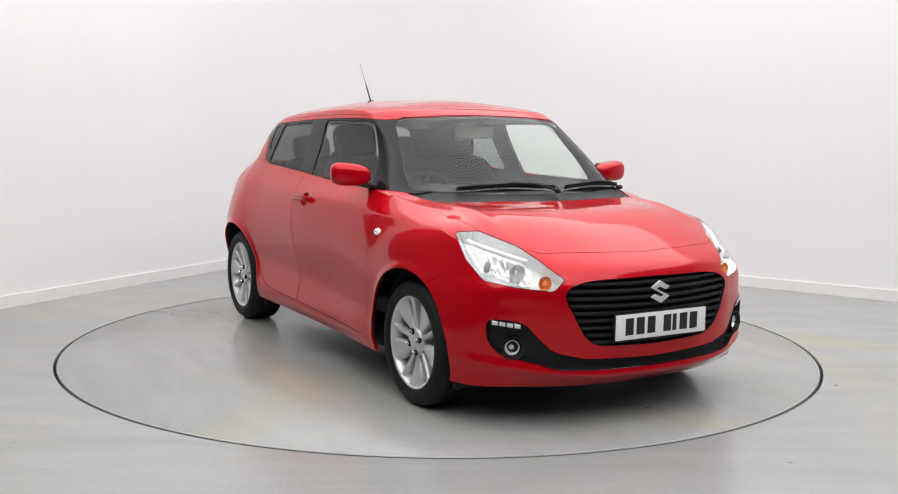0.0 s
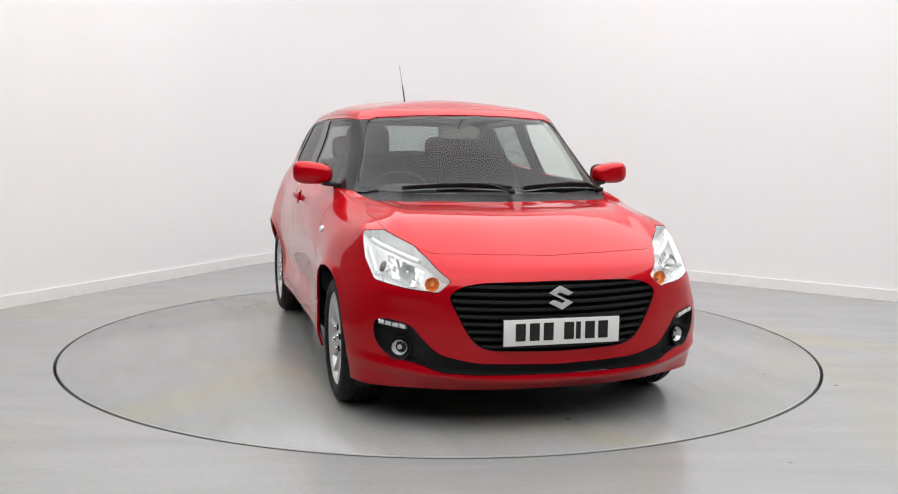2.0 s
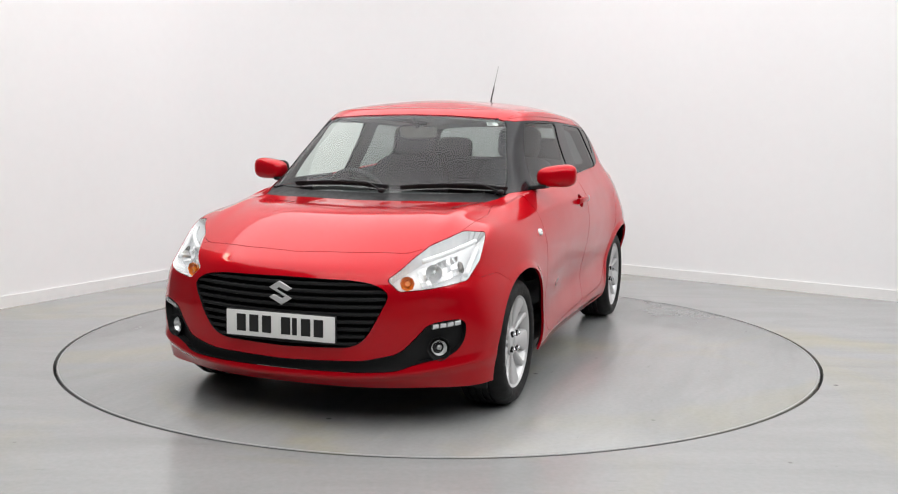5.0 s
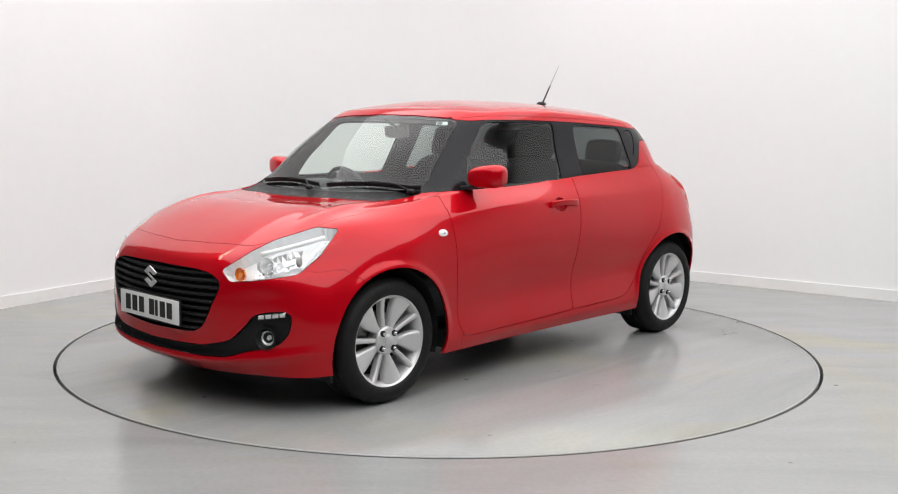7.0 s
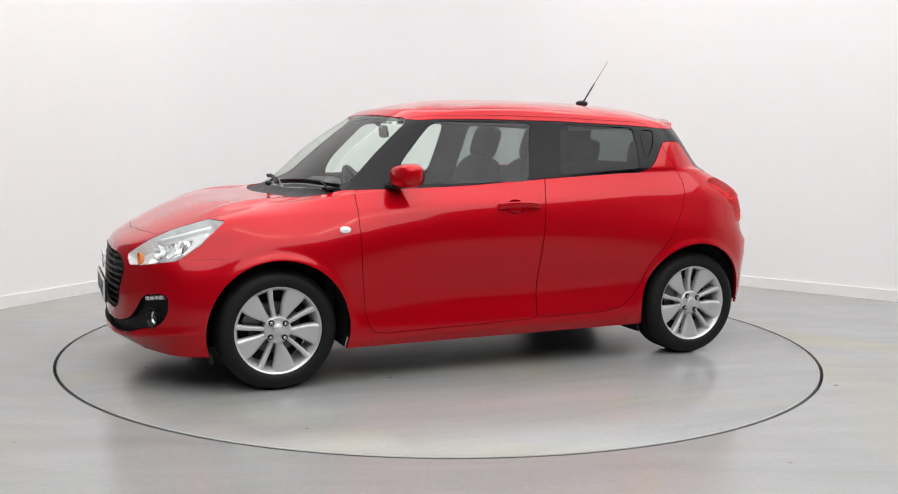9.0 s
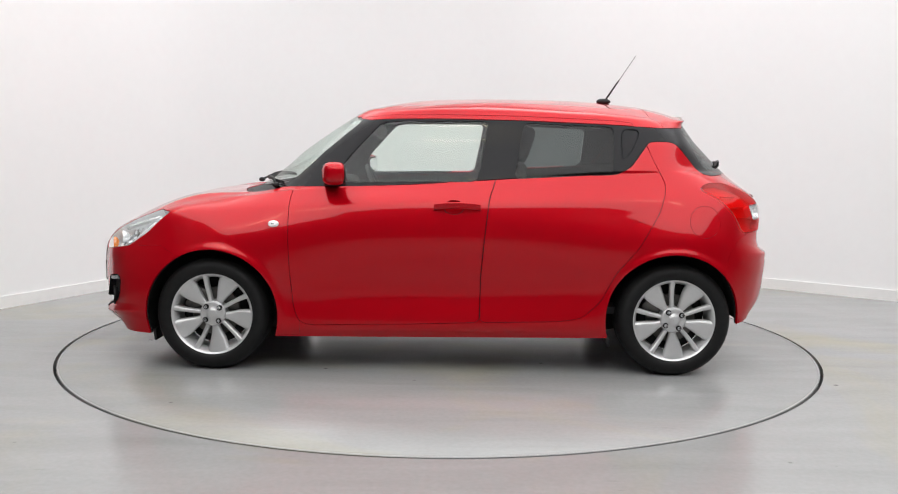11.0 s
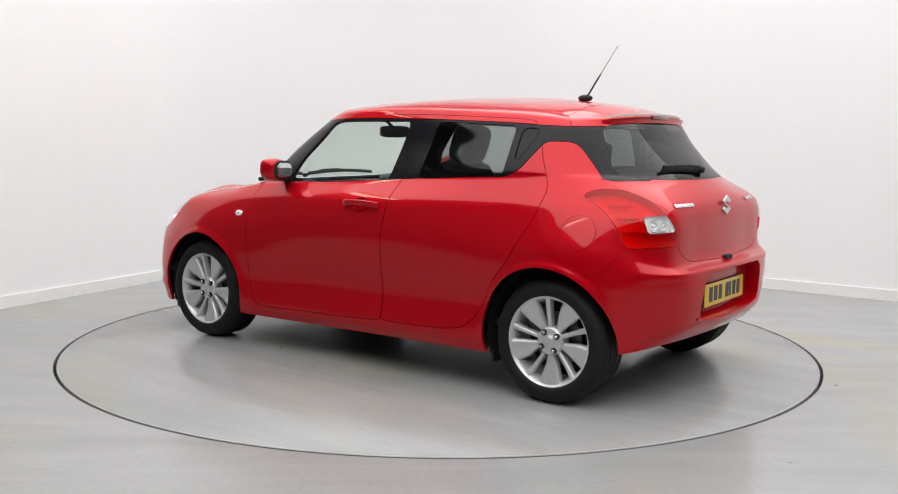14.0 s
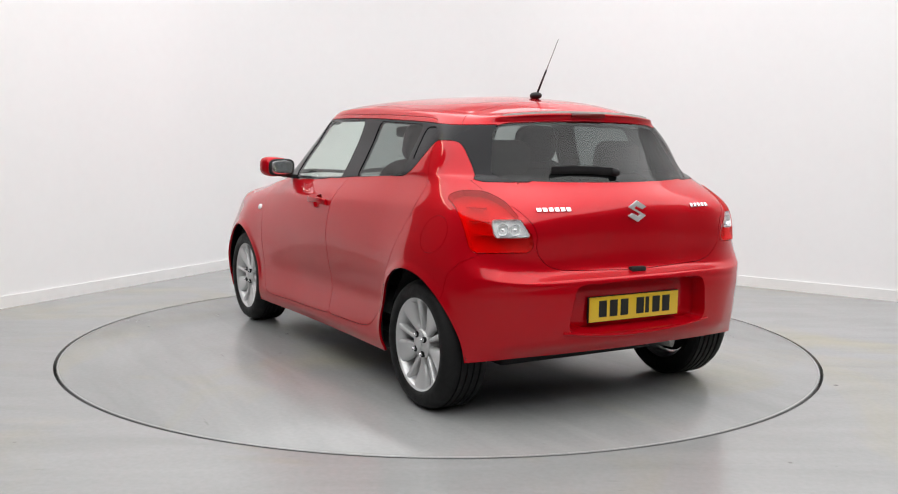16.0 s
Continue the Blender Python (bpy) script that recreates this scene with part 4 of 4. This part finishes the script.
# ---- doors: mirrors, handles, indicators ----
for side in (1, -1):
    bm = blob((.135, .210, .126), 3.0)
    for v in bm.verts:
        f = (v.co.y + .105) / .21
        v.co.z *= .80 + .25 * f
        v.co.x *= .80 + .2 * f
        v.co.z += .012 * f
        if v.co.x < -.046:
            v.co.x = -.046 + (v.co.x + .046) * .15
    bmesh.ops.transform(bm, matrix=pose(.575, .850, 1.048, 0, 0, 14), verts=bm.verts)
    if side == -1:
        bmesh.ops.transform(bm, matrix=Matrix.Diagonal((1, -1, 1, 1)), verts=bm.verts)
        bmesh.ops.reverse_faces(bm, faces=bm.faces)
    mirror = part("door_mirror", bm, RED, car, "red door mirror")
    bm = blob((.020, .184, .104), 3.4)
    bmesh.ops.transform(bm, matrix=pose(.5275, side * .838, 1.052, 0, 0, 14 * side), verts=bm.verts)
    rim = part("mirror_rim", bm, PLASTIC, mirror, "black mirror rim")
    bm = blob((.006, .150, .082), 3.2)
    bmesh.ops.transform(bm, matrix=pose(.5185, side * .8355, 1.052, 0, 0, 14 * side), verts=bm.verts)
    part("mirror_glass", bm, MIRROR, mirror, "silvered mirror glass")
    bm = bar([(.60, side * .722, .993), (.595, side * .76, .996), (.59, side * .805, 1.002)], [(1, 0, 0)] * 3, .024, .08)
    part("mirror_arm", bm, PLASTIC, mirror, "black mirror foot")
    # pull handle
    pts, nrm = [], []
    for f in np.linspace(0, 1, 13):
        x = .050 - .245 * f
        p, n = seat("side", x, .886 + .004 * math.sin(math.pi * f), 6.6, 5.8)
        lift = .010 + .022 * math.sin(math.pi * f) ** .5
        q = p + n * lift
        pts.append((q.x, q.y * side, q.z))
        nrm.append((n.x, n.y * side, n.z))
    handle = part("door_handle", bar(pts, nrm, .032, .018), RED, car, "red pull handle")
    p, n = seat("side", .890, .788, 5.0, 5.3)
    bm = blob((.058, .018, .036), 2.2)
    bmesh.ops.transform(bm, matrix=facing(p, n, side, .002), verts=bm.verts)
    flasher = part("side_indicator", bm, FROST, car, "small white side indicator")
    bm = blob((.026, .014, .016), 2.2)
    bmesh.ops.transform(bm, matrix=facing(p, n, side, .006), verts=bm.verts)
    part("indicator_lens", bm, CHROME, flasher)

# ---- windscreen wipers and sticker ----
for ys in (np.linspace(-.46, .10, 15), np.linspace(.16, .66, 15)):
    pts, nrm = [], []
    for k, y in enumerate(ys):
        p, n = seat("front", abs(y), .985 + .014 * math.sin(math.pi * k / 14), .5 + abs(y) * 3, 7.2)
        nn = Vector((n.x, math.copysign(n.y, y), n.z))
        pts.append(Vector((p.x, y, p.z)) + nn * .014)
        nrm.append(nn)
    wiper = part("wiper", bar(pts, nrm, .010, .016), PLASTIC, car, "black windscreen wiper blade")
    arm = [pts[-1] + Vector((.05, -.02, -.015)), pts[11] + nrm[11] * .012, pts[7] + nrm[7] * .012]
    part("wiper_arm", tube(arm, .006, 8), PLASTIC, wiper)
    bm = blob((.036, .036, .026), 2.3)
    bmesh.ops.translate(bm, vec=arm[0], verts=bm.verts)
    part("wiper_cap", bm, PLASTIC, wiper)
p, n = seat("front", .475, 1.328, 1.6, 8.8)
sticker = part("sticker", box((.062, .001, .030), facing(p, n, 1, -.008), 0), PAPER, car, "small white printed sticker inside the windscreen")
part("sticker_bar", box((.026, .0012, .022), facing(p, n, 1, -.007) @ pose(.012, 0, 0), 0), INK, sticker)


# ---- cabin ----
def front_seat(y):
    bm = blob((.54, .50, .20), 4)
    seat_part = part("front_seat", bm, CLOTH, car, "dark cloth front seat", pose(.06, y, .50, 0, -8, 0))
    part("backrest", blob((.16, .54, .70), 4), CLOTH, seat_part, "", pose(-.30, 0, .34, 0, -14, 0))
    part("headrest", blob((.11, .27, .21), 4), CLOTH, seat_part, "", pose(-.385, 0, .775, 0, -10, 0))
    for k in (-.055, .055):
        part("headrest_post", tube([(-.375, k, .62), (-.385, k, .70)], .007, 8), CHROME, seat_part, "chrome headrest post")
    return seat_part


front_seat(.36), front_seat(-.36)
bench = part("rear_bench", blob((.50, 1.26, .20), 5), CLOTH, car, "dark cloth rear bench", pose(-.80, 0, .52))
part("backrest", blob((.14, 1.24, .58), 5), CLOTH, bench, "", pose(-.28, 0, .30, 0, -18, 0))
for y in (.34, -.34):
    part("headrest", blob((.09, .26, .17), 4), CLOTH, bench, "", pose(-.38, y, .635, 0, -10, 0))
part("parcel_shelf", box((.42, 1.20, .02), pose(-1.33, 0, .985), .006), TRIM, car)
part("cabin_floor", box((2.2, 1.44, .04), pose(-.25, 0, .33), .01), TRIM, car)
dash = part("dashboard", (lambda b: (bmesh.ops.transform(b, matrix=pose(.80, 0, .84), verts=b.verts), b)[1])(blob((.52, 1.38, .23), 4.5)), TRIM, car, "dark grey dashboard")
part("binnacle", (lambda b: (bmesh.ops.transform(b, matrix=pose(.66, -.36, .955), verts=b.verts), b)[1])(blob((.18, .32, .09), 3)), TRIM, dash)
bm = bmesh.new()
rows = []
for i in range(40):
    a = 2 * math.pi * i / 40
    rows.append([bm.verts.new(((.185 + .014 * math.cos(b)) * math.cos(a), (.185 + .014 * math.cos(b)) * math.sin(a), .014 * math.sin(b))) for b in np.linspace(0, 2 * math.pi, 9)[:-1]])
for i in range(40):
    for j in range(8):
        bm.faces.new((rows[i][j], rows[(i + 1) % 40][j], rows[(i + 1) % 40][(j + 1) % 8], rows[i][(j + 1) % 8]))
smooth(bm, 80)
wheel_pose = pose(.44, -.36, .885, 0, -66, 0)
steering = part("steering_wheel", bm, TRIM, car, "dark steering wheel", wheel_pose)
bm = blob((.14, .11, .05), 3)
box((.35, .03, .02), None, .006, 2, bm)
box((.03, .18, .02), pose(-.0, 0, 0), .006, 2, bm)
part("steering_boss", bm, TRIM, steering)
part("steering_column", tube([(.48, -.36, .87), (.75, -.36, .78)], .03, 12), TRIM, car)
inner = part("interior_mirror", (lambda b: (bmesh.ops.transform(b, matrix=pose(.400, 0, 1.275, 0, 8, -10), verts=b.verts), b)[1])(blob((.030, .235, .072), 4.5)), LINER, car, "grey interior mirror")
part("mirror_stalk", tube([(.41, 0, 1.30), (.49, 0, 1.352)], .010, 8), TRIM, inner)


def motions():
    """The turntable starts from rest, then turns evenly, with the car on it."""
    turns = [(0, -60.1), (.5, -61.34), (1, -64.35), (1.5, -68.9), (2, -74.75)] + [(t, -74.75 - 11.83 * (t - 2)) for t in range(3, 17)]
    walk(turntable, [(t, pose(0, 0, 0, 0, 0, a)) for t, a in turns])
    walk(car, [(t, pose(0, 0, 0, 0, 0, a) @ pose(-.029, -.005, 0)) for t, a in turns])


motions()
